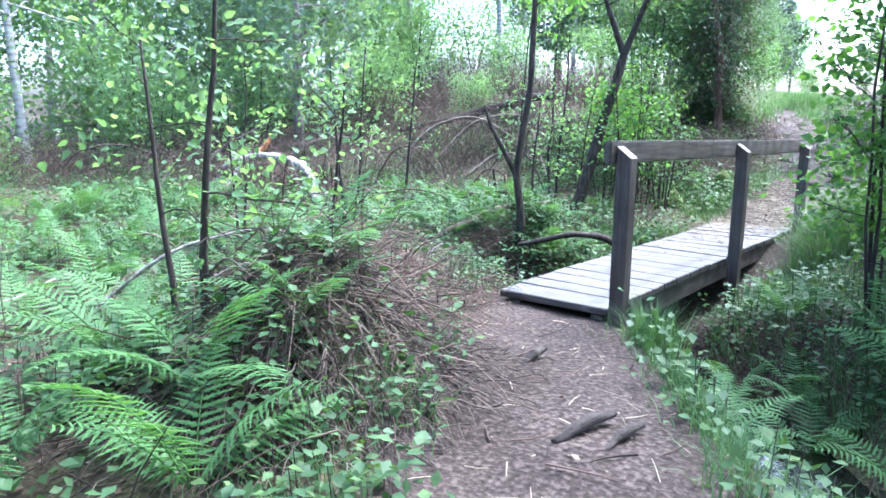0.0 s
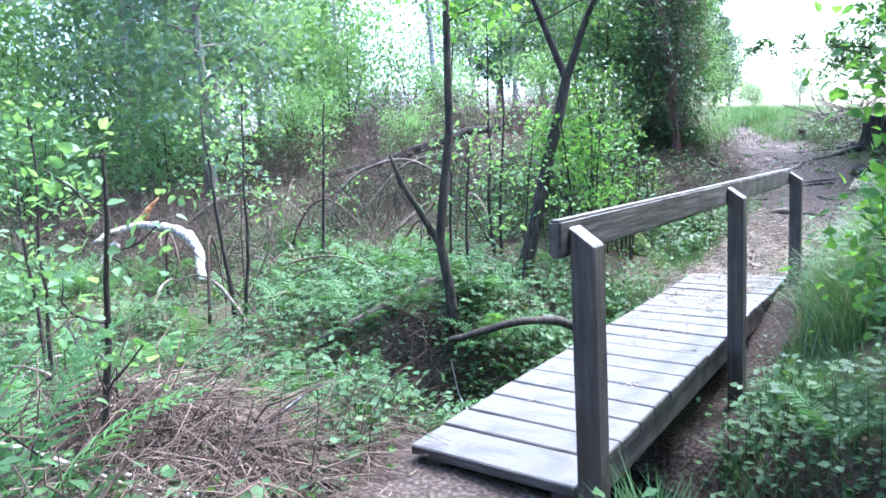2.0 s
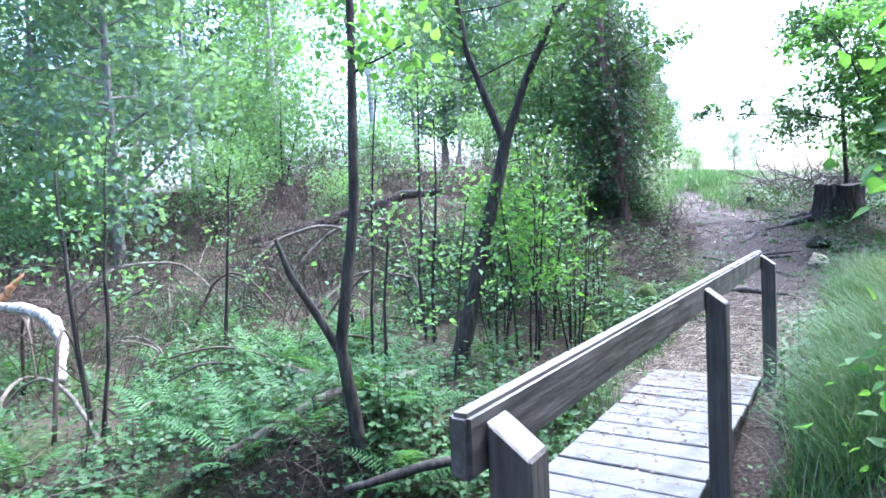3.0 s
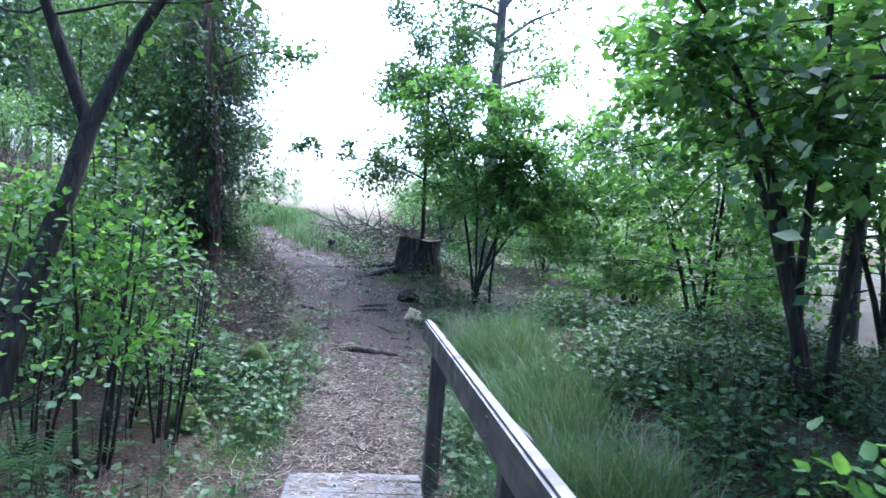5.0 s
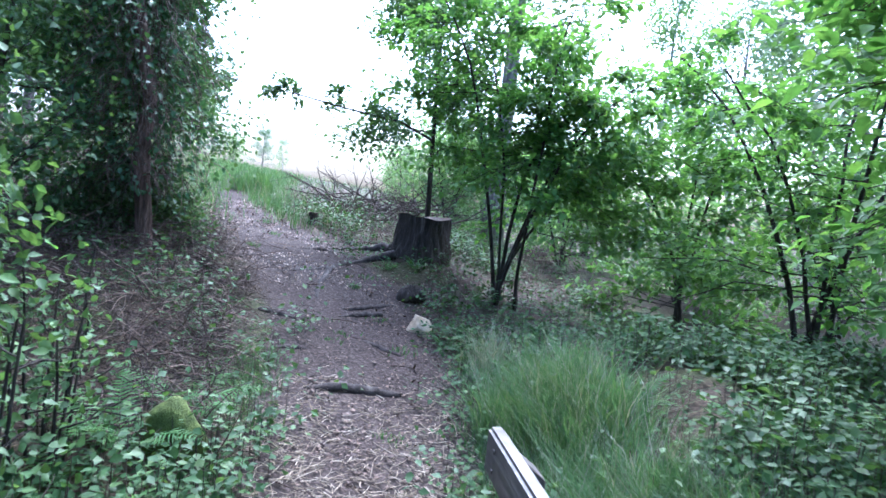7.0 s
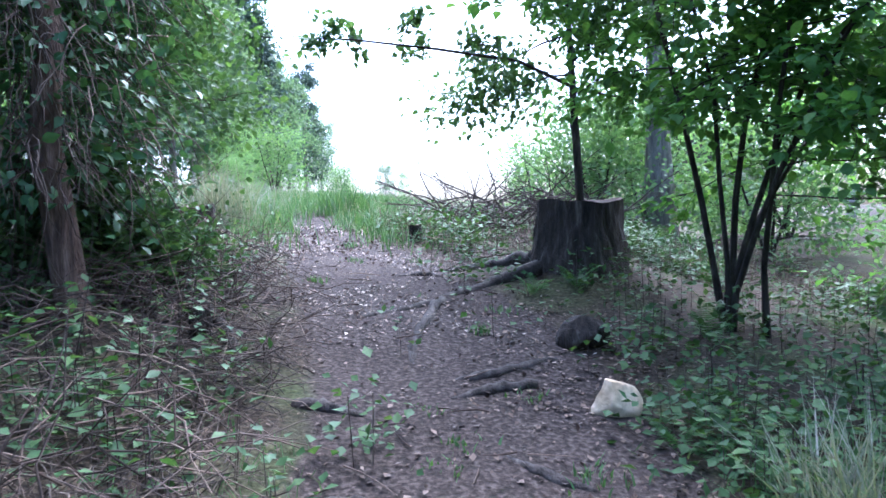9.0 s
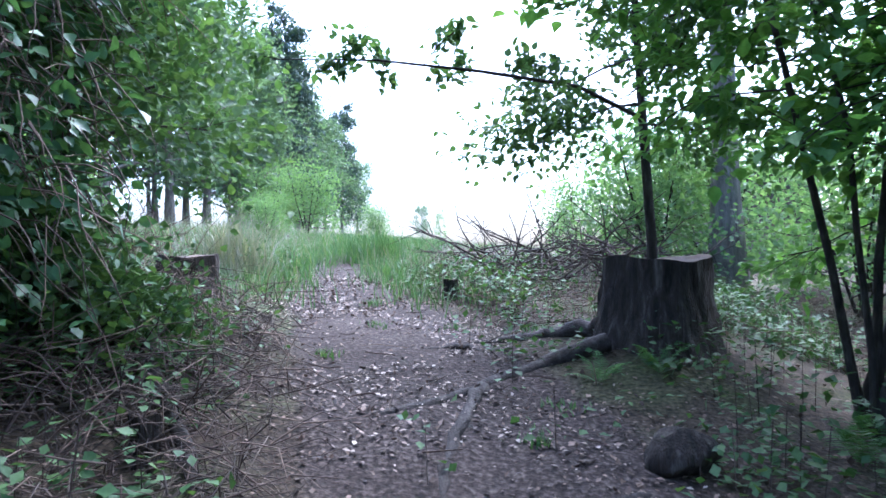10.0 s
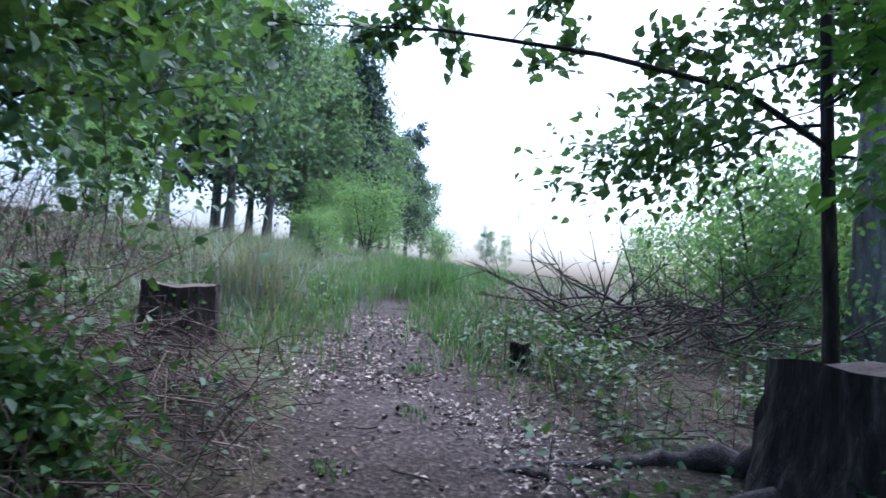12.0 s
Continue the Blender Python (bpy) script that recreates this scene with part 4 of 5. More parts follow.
# fallen wood in the hollow
limb_thing("fallen_log", on_land([(-2.1, 1.35, 0.05), (-1.85, 1.7, 0.1), (-1.6, 2.25, 0.16), (-1.3, 2.9, 0.22)]), (0.03, 0.038, 0.036, 0.03), M_LOG, "brown fallen log sloping up to the saplings", "log", 11)
limb_thing("fallen_log", [(-0.8, 1.43, 0.05), (-0.58, 1.6, 0.11), (-0.3, 1.78, 0.19), (-0.12, 2.15, 0.1), (-0.1, 2.5, -0.35)], (0.018, 0.027, 0.03, 0.04, 0.04), M_BARK, "broken log jutting over the ditch", "log", 12)
limb_thing("fallen_branch", on_land([(-3.4, 3.3, 0.18), (-2.6, 3.2, 0.22), (-1.9, 3.0, 0.2), (-1.4, 2.9, 0.12)]), (0.03, 0.04, 0.04, 0.03), M_LOG, "grey fallen branch among ferns", "branch", 13)
limb_thing("dead_branch", [(-6.75, 1.75, 0.55), (-6.7, 2.1, 0.7), (-6.2, 2.4, 0.72), (-5.4, 2.3, 0.62), (-4.9, 2.1, 0.4), (-4.6, 1.9, 0.15)], (0.03, 0.055, 0.065, 0.065, 0.06, 0.04), M_DEADWOOD, "bleached crooked dead branch lying in the ferns", "branch", 14)
limb_thing("dead_branch", [(-6.73, 2.05, 0.5), (-6.75, 1.85, 0.3), (-6.7, 1.55, 0.05)], (0.06, 0.05, 0.04), M_DEADWOOD, "bleached prop of the fallen branch", "branch", 18)
limb_thing("broken_branch", [(-6.5, 2.25, 0.74), (-6.42, 2.34, 0.9), (-6.3, 2.46, 1.08)], (0.05, 0.045, 0.012), M_SPLINTER, "freshly splintered orange branch end", "branch", 15)
limb_thing("fallen_branch", on_land([(-2.6, -0.9, 0.15), (-1.9, -0.35, 0.2), (-1.3, 0.05, 0.16), (-0.9, 0.35, 0.08)]), (0.02, 0.03, 0.035, 0.02), M_LOG, "grey fallen branch in the hollow", "branch", 16)
limb_thing("fallen_log", on_land([(-8.8, 7.9, 0.25), (-7.4, 8.4, 0.4), (-5.9, 9.0, 0.55), (-5.0, 9.3, 0.5)]), (0.06, 0.1, 0.11, 0.05), M_BARK, "dark fallen trunk on the bracken heap", "log", 17)
for k, rows in enumerate([[(-6.8, 5.6, 0.1), (-6.2, 6.1, 1.0), (-5.4, 6.6, 1.1), (-4.5, 7.0, 0.4)], [(-6.2, 6.2, 0.2), (-5.7, 6.9, 0.9), (-4.8, 7.3, 0.9), (-4.0, 7.4, 0.2)], [(-5.0, 5.6, 0.1), (-4.5, 6.2, 0.6), (-3.6, 6.4, 0.3)], [(-8.5, 3.6, 0.1), (-7.8, 4.4, 0.9), (-6.9, 5.0, 0.9), (-6.2, 5.2, 0.2)]]):
    limb_thing("dead_bough", on_land(rows), np.linspace(0.035, 0.012, len(rows)), M_LOG, "arching bare dead bough in the bracken", "branch", 20 + k)
brng = np.random.default_rng(909)
for k in range(46):
    bx, by = brng.uniform(-9.5, -2.6), brng.uniform(1.2, 9.0)
    az, ln, hh = brng.uniform(0, 6.28), brng.uniform(0.5, 1.5), brng.uniform(0.25, 0.95)
    rows = [(bx + math.cos(az) * ln * q, by + math.sin(az) * ln * q * 0.7, hh * g) for q, g in ((0, 0.0), (0.35, 0.75), (0.75, 1.0), (1.2, 0.7), (1.5, 0.3 * brng.uniform(0, 1)))]
    limb_thing("dead_bough", on_land(rows), np.linspace(brng.uniform(0.012, 0.028), 0.006, 5), (M_LOG, M_BARK, M_TWIG)[k % 3], "arching bare dead bough in the bracken", "branch", 200 + k, sides=5)
for k in range(16):
    bx, by = brng.uniform(-3.4, -0.3), brng.uniform(-2.8, 3.6)
    az, ln = brng.uniform(0, 6.28), brng.uniform(0.35, 0.8)
    rows = [(bx + math.cos(az) * ln * q, by + math.sin(az) * ln * q, 0.12 + 0.3 * g) for q, g in ((0, 0.0), (0.4, 0.5), (1.0, 0.7 * brng.uniform(0, 1)), (1.4, 0.1))]
    limb_thing("dead_branch", on_land(rows), np.linspace(brng.uniform(0.008, 0.018), 0.005, 4), (M_LOG, M_DEADWOOD)[k % 2], "bare broken branch lying in the undergrowth", "branch", 300 + k, sides=5)
# leaning dead stems close to the path
for k, rows in enumerate([[(-1.3, -2.6, 0.1), (-0.9, -2.2, 0.55), (-0.4, -1.7, 0.6), (0.0, -1.1, 0.15)], [(-1.6, -1.9, 0.05), (-1.0, -1.55, 0.45), (-0.4, -1.2, 0.35), (0.1, -0.9, 0.02)], [(-0.9, -0.9, 0.0), (-0.4, -0.6, 0.3), (-0.15, -0.5, 0.5)]]):
    limb_thing("dead_branch", on_land(rows), np.linspace(0.014, 0.006, len(rows)), M_DEADWOOD, "pale arching dead stem over the path edge", "branch", 30 + k)


# ---- ground cover ----
def scatter(rng, n, box, keep):
    """Random places in box = (x0, x1, y0, y1) where keep(x, y) allows."""
    out = np.zeros((0, 2))
    while len(out) < n:
        p = np.c_[rng.uniform(box[0], box[1], n), rng.uniform(box[2], box[3], n)]
        k = keep(p[:, 0], p[:, 1])
        out = np.concatenate([out, p[rng.uniform(0, 1, n) < k]])
    out = out[:n]
    return np.c_[out, land(out[:, 0], out[:, 1])]


def path_off(x, y):
    d, half = to_line(PATH_LINE, x, y, PATH_HALF)
    return d - half


def clear(x, y):
    """1 away from path, bridge and water."""
    dd, _ = to_line(DITCH_LINE, x, y)
    deck = (x > -0.1) & (x < 1.1) & (y > -0.15) & (y < 5.1)
    return smooth(-0.1, 0.25, path_off(x, y)) * (dd > 0.35 + 0.1 * (x > -0.5)) * (1 - deck)


def patches(x, y, s=1.0, o=0.0):
    return smooth(-0.15, 0.35, np.sin(1.1 * s * x + 0.7 * s * y + o) * np.sin(0.9 * s * y - 0.5 * s * x + 2 * o) + 0.35 * np.sin(2.9 * s * x + o) * np.sin(2.7 * s * y))


def blades(rng, p, h, w, bend):
    """Grass blades: two quads each, bent over."""
    n = len(p)
    az = rng.uniform(0, 6.28, n)
    side = np.c_[np.cos(az), np.sin(az), np.zeros(n)]
    fall = np.c_[-np.sin(az), np.cos(az), np.zeros(n)] + rng.normal(0, 0.3, (n, 3)) * np.array([1, 1, 0])
    h = (h * rng.uniform(0.5, 1.3, n))[:, None]
    b = (bend * rng.uniform(0.2, 1.4, n))[:, None] * h
    z = np.array([0, 0, 1.0])
    w = w * rng.uniform(0.6, 1.3, n)[:, None]
    p = p - 0.02 * z
    v = np.stack([p - side * w, p + side * w, p + z * h * 0.55 + fall * b * 0.3 - side * w * 0.8, p + z * h * 0.55 + fall * b * 0.3 + side * w * 0.8, p + z * h + fall * b], 1)
    o = (np.arange(n) * 5)[:, None, None]
    f = np.array([[0, 1, 3], [0, 3, 2], [2, 3, 4]])[None] + o
    return v.reshape(-1, 3), f.reshape(-1, 3)


def twig_mass(rng, p, length, way, r=0.004, wob=0.3, rise=-0.6, n=4):
    items = []
    for q in p:
        d = way(q)
        items.append((bent(rng, q, d, length * rng.uniform(0.4, 1.4), n, wob, rise), np.linspace(r, r * 0.4, n) * rng.uniform(0.6, 1.5), 3))
    return tubes(items)


def build_cover():
    rng = np.random.default_rng(200)
    # leaf litter: thick at the track's edges, thin on it
    p = scatter(rng, 8500, (-4.5, 4.0, 4.8, 17), lambda x, y: np.exp(-((np.abs(path_off(x, y) + 0.25)) / 0.9) ** 2) * (0.25 + 0.75 * patches(x, y, 1.3)))
    q = scatter(rng, 9000, (-3.5, 4.0, -6, 5.5), lambda x, y: (0.12 + 0.88 * smooth(0, 0.5, path_off(x, y))) * (0.3 + 0.7 * patches(x, y, 1.6, 2)))
    q7 = scatter(rng, 5200, (-3.4, 4.2, 9.5, 17), lambda x, y: smooth(0.0, 0.4, path_off(x, y)) * (0.3 + 0.7 * patches(x, y, 1.5, 3)))
    p = np.concatenate([p, q, q7])
    deck = (p[:, 0] > -0.05) & (p[:, 0] < 0.95) & (p[:, 1] > -0.05) & (p[:, 1] < 5.05)
    p = p[~deck]
    p[:, 2] += 0.012
    stuff("leaf_litter", *leaves(rng, p, rng.normal(0, 1, p.shape) * np.array([1, 1, 0.15]), 0.018 + 0.028 * rng.uniform(0, 1, len(p)) ** 1.5, LEAF_SIMPLE, 2.0, 0.5), M_LITTER, "dry brown and pale fallen leaves on the earth", "leaf litter")
    # straw on the trodden ground at both ends of the bridge and leaves on the boards
    p = scatter(rng, 3400, (-0.6, 1.6, 4.6, 8.6), lambda x, y: np.exp(-((path_off(x, y) + 0.2) / 0.5) ** 2) * (1 - smooth(6.8, 8.4, y)))
    q = scatter(rng, 160, (0.0, 3.6, -5, -0.1), lambda x, y: 1 - smooth(0, 0.3, path_off(x, y)))
    p = np.concatenate([p, q])
    p = p[~((p[:, 0] > -0.05) & (p[:, 0] < 0.95) & (p[:, 1] > -0.05) & (p[:, 1] < 4.95))]
    p[:, 2] += 0.012
    stuff("straw_litter", *twig_mass(rng, p, 0.10, lambda a: (*rng.normal(0, 1, 2), 0.12), 0.0028, 0.12, 0.0, 3), M_STRAW, "pale dry straw trodden into the path", "straw")
    n = 900
    p = np.c_[rng.uniform(0.03, 0.87, n), 4.86 - rng.exponential(0.9, n) % 4.8, np.full(n, 0.006)]
    stuff("deck_straw", *twig_mass(rng, p[:420] + (0, 0, 0.004), 0.09, lambda a: (*rng.normal(0, 1, 2), 0.02), 0.0025, 0.08, 0.0, 3), M_STRAW, "straw and mud scraps at the end of the boards", "straw")
    stuff("deck_litter", *leaves(rng, p, rng.normal(0, 1, p.shape) * np.array([1, 1, 0.1]), np.full(len(p), 0.03), LEAF_SIMPLE, 3.0, 0.1), M_LITTER, "scraps of dry leaf on the bridge boards", "leaf litter")
    p = scatter(rng, 3400, (-3.2, 1.4, 8.6, 16), lambda x, y: (1 - smooth(0.1, 0.6, path_off(x, y))) * smooth(9.6, 12.4, y) * (1 - smooth(14.5, 16, y)) * (0.08 + 0.92 * patches(x, y, 2.2, 1)))
    p[:, 2] += 0.014
    stuff("pale_leaf_litter", *leaves(rng, p, rng.normal(0, 1, p.shape) * np.array([1, 1, 0.15]), 0.02 + 0.022 * rng.uniform(0, 1, len(p)) ** 2, LEAF_SIMPLE, 2.0, 0.5), M_BLEACHED, "pale bleached leaves at the top of the track", "leaf litter")
    p = scatter(rng, 260, (-2.5, 3.6, -5, 16), lambda x, y: 1 - smooth(0.1, 0.6, path_off(x, y)))
    p = p[~((p[:, 0] > -0.1) & (p[:, 0] < 1.1) & (p[:, 1] > -0.1) & (p[:, 1] < 5.0))]
    p[:, 2] += 0.015
    stuff("fallen_twigs", *twig_mass(rng, p, 0.24, lambda a: (*rng.normal(0, 1, 2), 0.05), 0.0045, 0.1, 0.0, 4), M_TWIG, "small fallen twigs on the path", "twigs")
    # low broad leaves: bramble, nettle and wood sage over the hollow and banks
    p = scatter(rng, 14000, (-15, 5.5, -7, 9.5), lambda x, y: clear(x, y) * (0.12 + 0.88 * patches(x, y, 1.0)) * (1 - 0.6 * smooth(7, 13, -x)) * (1 - 0.85 * np.exp(-(((x - 0.6) / 0.5) ** 2 + ((y + 1.9) / 0.8) ** 2))) * (1 - 0.8 * np.exp(-(((x + 0.7) / 0.9) ** 2 + ((y + 0.9) / 0.7) ** 2))) * (1 - 0.75 * np.exp(-(((x - 1.9) / 0.8) ** 2 + ((y - 0.9) / 0.9) ** 2))))
    q = scatter(rng, 1300, (-5.5, 4.5, 5.5, 16), lambda x, y: smooth(0.15, 0.6, path_off(x, y)) * (1 - 0.6 * (x < 0)) * (1 - 0.8 * (x > 0.9) * (y < 12.5)) * patches(x, y, 1.4, 1))
    q2 = scatter(rng, 2300, (1.5, 5.5, 1.2, 12.5), lambda x, y: smooth(1.7, 2.5, x) * smooth(1.6, 3.0, y) * patches(x, y, 1.3, 5) * (1 - 0.88 * smooth(7.4, 8.6, y)))
    q3 = scatter(rng, 900, (-3.2, -0.25, 0.0, 4.2), lambda x, y: 0.35 + 0.65 * patches(x, y, 2.4, 3))
    q4 = scatter(rng, 260, (-0.8, 4.5, 12.6, 18), lambda x, y: smooth(0.2, 0.7, path_off(x, y)) * patches(x, y, 1.7, 2))
    q5 = scatter(rng, 90, (-0.3, 1.8, 6.5, 12), lambda x, y: smooth(-0.5, 0.1, path_off(x, y)) * patches(x, y, 3.0, 1))
    q6 = scatter(rng, 130, (1.05, 3.4, -1.6, 2.6), lambda x, y: (land(x, y) > -0.68) * (path_off(x, y) > 0.1) * (0.2 + 0.8 * patches(x, y, 2.0, 1)))
    p = np.concatenate([p, q, q2, q3, q4, q5, q6])
    k = 11
    pp = np.repeat(p, k, 0) + rng.normal(0, 1, (len(p) * k, 3)) * np.array([0.09, 0.09, 0.0])
    hh = np.repeat(rng.uniform(0.08, 0.42, len(p)), k)
    pp[:, 2] = land(pp[:, 0], pp[:, 1]) + hh * rng.uniform(0.15, 1.0, len(pp))
    stuff("undergrowth", *leaves(rng, pp, rng.normal(0, 1, pp.shape) * np.array([1, 1, 0.25]), np.full(len(pp), 0.06), LEAF_SIMPLE, 1.4, 0.3), M_BRAMBLE, "low green bramble and nettle leaves", "undergrowth")
    st = [(np.array([a + (0, 0, -0.05), a + (rng.normal(0, 0.02), rng.normal(0, 0.02), 0.3)]), (0.003, 0.002), 3) for a in p[::2]]
    stuff("undergrowth_stems", *tubes(st), M_TWIG_DARK, "thin stems of the low plants", "undergrowth")
    p = scatter(rng, 5200, (-2.9, -0.4, 6.6, 12.0), lambda x, y: smooth(0.1, 0.45, path_off(x, y)) * (0.25 + 0.75 * patches(x, y, 1.9, 2)))
    p[:, 2] += rng.uniform(0, 1, len(p)) ** 2 * 0.3
    stuff("bank_bracken", *twig_mass(rng, p, 0.4, lambda a: (*rng.normal(0, 1, 2), rng.uniform(-0.3, 0.6)), 0.0032, 0.3, -1.0), M_TWIG_DARK, "tangled brown dead stems on the bank", "dead bracken")
    # dead bracken: brown tangled stems
    def heap(x, y):
        a = smooth(2.8, 5.0, -x) * smooth(0.5, 4.0, y - 0.25 * (x + 6)) * (1 - smooth(14, 18, y)) * (0.35 + 0.65 * patches(x, y, 0.8, 3))
        b = 0.9 * np.exp(-(((x + 0.3) / 1.2) ** 2 + ((y + 1.7) / 0.9) ** 2)) + 0.7 * np.exp(-(((x + 1.4) / 1.6) ** 2 + ((y + 0.2) / 1.2) ** 2))
        c = smooth(0.15, 0.6, path_off(x, y)) * (x < 0) * (x > -3.4) * smooth(6.2, 7.5, y) * (1 - smooth(11.5, 13.0, y))
        return np.clip(np.maximum(np.maximum(a, b), c), 0, 1) * clear(x, y)
    p = scatter(rng, 30000, (-16, 1.2, -4.5, 17), heap)
    far = smooth(3, 7, -p[:, 0])
    p[:, 2] += rng.uniform(0, 1, len(p)) ** 1.5 * (0.3 + 0.75 * far) * np.where(p[:, 1] > 6, 1.0, 0.9)
    stuff("dead_bracken", *twig_mass(rng, p, 0.55, lambda a: (*rng.normal(0, 1, 2), rng.uniform(-0.4, 0.9)), 0.0036, 0.3, -1.0), M_TWIG, "tangled brown dead bracken and bramble stems", "dead bracken")
    p = scatter(rng, 3800, (-1.0, 4.8, 12.4, 18), lambda x, y: smooth(0.1, 0.7, path_off(x, y)))
    q = scatter(rng, 2600, (-3.4, -0.2, 0.0, 4.4), lambda x, y: clear(x, y) * (0.3 + 0.7 * patches(x, y, 2.0, 6)))
    p = np.concatenate([p, q])
    p[:, 2] += rng.uniform(0.0, 0.16, len(p))
    stuff("dry_stems", *twig_mass(rng, p, 0.3, lambda a: (*rng.normal(0, 1, 2), rng.uniform(-0.2, 0.5)), 0.0034, 0.25, -0.6), M_TWIG, "low dry brown stems over the ground", "dead stems")
    p = scatter(rng, 6500, (-2.6, 0.6, -2.8, 0.6), lambda x, y: np.exp(-(((x + 0.75) / 0.95) ** 2 + ((y + 0.95) / 0.75) ** 2)) * clear(x, y))
    p[:, 2] += rng.uniform(0, 1, len(p)) * 0.62 * np.exp(-(((p[:, 0] + 0.75) / 0.9) ** 2 + ((p[:, 1] + 0.95) / 0.7) ** 2))
    stuff("bracken_heap", *twig_mass(rng, p, 0.5, lambda a: (a[0] + 0.75 + rng.normal(0, 0.7), a[1] + 0.95 + rng.normal(0, 0.7), rng.uniform(-0.3, 0.5)), 0.0034, 0.3, -1.1), M_TWIG, "heap of dry brown bracken beside the path", "dead bracken")
    p = scatter(rng, 3000, (-0.6, 1.25, -3.2, -1.0), lambda x, y: np.exp(-(((x - 0.4) / 0.6) ** 2 + ((y + 2.0) / 0.75) ** 2)))
    p[:, 2] += rng.uniform(0, 0.06, len(p))
    stuff("mound_debris", *twig_mass(rng, p, 0.26, lambda a: (a[0] - 0.2 + rng.normal(0, 0.5), a[1] + 2.0 + rng.normal(0, 0.5), rng.uniform(-0.5, 0.3)), 0.0038, 0.25, -0.9), M_TWIG_DARK, "dark dead bracken hanging over an earth mound", "dead bracken")
    p = scatter(rng, 2600, (-15, -3, 1, 16), heap)
    stuff("dead_stems", *twig_mass(rng, p, 1.1, lambda a: (*rng.normal(0, 0.35, 2), 1.0), 0.006, 0.12, -0.2, 5), M_TWIG, "upright dry brown stems in the clearing", "dead stems")
    # grass
    def bank(x, y):
        return smooth(1.15, 1.6, x) * (1 - smooth(1.7, 2.4, x)) * smooth(2.6, 3.8, y) * (1 - smooth(7.2, 8.6, y)) * smooth(0.1, 0.3, path_off(x, y)) * (0.12 + 0.88 * patches(x, y, 2.3, 4))
    p = scatter(rng, 16000, (1.0, 4.6, 2.4, 9.5), bank)
    stuff("pale_bank_grass", *blades(rng, p[::6] + rng.normal(0, 0.05, p[::6].shape) * np.array([1, 1, 0]), 0.48, 0.003, 0.8), M_GRASS_DRY, "pale seeding grass on the bank", "grass")
    stuff("bank_grass", *blades(rng, p, 0.42, 0.0035, 0.9), M_GRASS, "long soft green grass on the bank", "grass")

    def verge(x, y):
        o = path_off(x, y)
        near = np.exp(-((o - 0.3) / 0.35) ** 2) * (0.1 + 0.9 * patches(x, y, 1.8, 4)) * (y < 9)
        return near * clear(x, y)
    p = scatter(rng, 15000, (-1.6, 4.0, -5.5, 9.0), verge)
    stuff("verge_grass", *blades(rng, p, 0.13, 0.003, 0.8), M_GRASS, "short grass along the path edge", "grass")

    p = scatter(rng, 5200, (1.05, 3.6, -2.2, 2.8), lambda x, y: (land(x, y) > -0.68) * smooth(0.0, 0.2, path_off(x, y)) * (0.15 + 0.85 * patches(x, y, 2.6, 3)))
    stuff("ditch_grass", *blades(rng, p, 0.2, 0.0034, 0.9), M_GRASS, "rough grass on the ditch banks", "grass")

    def meadow(x, y):
        return smooth(12.5, 14.0, y) * smooth(-0.15, 0.5, path_off(x, y)) * (0.25 + 0.75 * patches(x, y, 0.7, 1)) * np.exp(-np.clip(y - 14, 0, 99) / 14) * (1 - 0.8 * smooth(-1.2, 0.2, x + 0.25 * (y - 14)))
    p = scatter(rng, 22000, (-11, 4.0, 12.5, 45), meadow)
    stuff("meadow_grass", *blades(rng, p[::3], 0.34, 0.004, 0.7), M_GRASS_DRY, "pale seeding grass at the top of the track", "grass")
    stuff("meadow_grass_green", *blades(rng, p + rng.normal(0, 0.08, p.shape) * np.array([1, 1, 0]), 0.19, 0.005, 0.9), M_GRASS, "soft green grass at the top of the track", "grass")
    p = scatter(rng, 9000, (-7, 1, 12, 30), lambda x, y: smooth(-0.3, 0.2, path_off(x, y)) * (1 - smooth(0.3, 1.6, path_off(x, y))) * smooth(12.5, 15, y))
    stuff("track_grass", *blades(rng, p, 0.22, 0.006, 0.6), M_GRASS, "fresh green grass along the track", "grass")


build_cover()


def tuft(x, y, n, h, spread, label, seed, mat=M_GRASS, w=0.004):
    rng = np.random.default_rng(seed)
    p = np.c_[rng.normal(0, spread, (n, 2)), np.zeros(n)]
    ob = new("grass_tuft", mesh_of("grass_tuft", *blades(rng, p, h, w, 0.6), mat))
    ob.matrix_basis = pose(*at(x, y))
    return tagged(ob, label, "grass tuft", kind="stuff")


trng = np.random.default_rng(811)
for tx, ty, tn, th in ((0.45, 10.55, 90, 0.1), (0.71, 9.62, 70, 0.09), (0.17, 9.42, 60, 0.07), (0.37, 9.1, 70, 0.07), (0.9, 8.9, 90, 0.12), (0.75, 7.3, 90, 0.08), (0.3, 8.9, 60, 0.07), (0.6, 11.0, 70, 0.1), (-0.75, 12.4, 90, 0.1), (-0.15, 12.6, 90, 0.12), (-1.0, 13.4, 110, 0.12), (0.5, 12.6, 90, 0.12), (-0.9, 11.6, 80, 0.1)):
    tuft(tx, ty, tn // 2, th * 0.6, 0.06, "small green weeds in the trodden earth", int(trng.integers(9999)), w=0.006)
tuft(1.3, -0.12, 420, 0.3, 0.09, "bright green sedge tuft beside the bridge post", 1)
tuft(1.62, 8.35, 300, 0.45, 0.09, "seeding grass tuft on the track's edge", 2, M_GRASS_DRY)
tuft(-1.85, 17.2, 500, 0.5, 0.25, "tall rush clump at the top of the track", 3, w=0.006)
tuft(-2.9, 14.6, 500, 0.7, 0.2, "tall grass clump by the low stump", 4, M_GRASS_DRY, w=0.005)
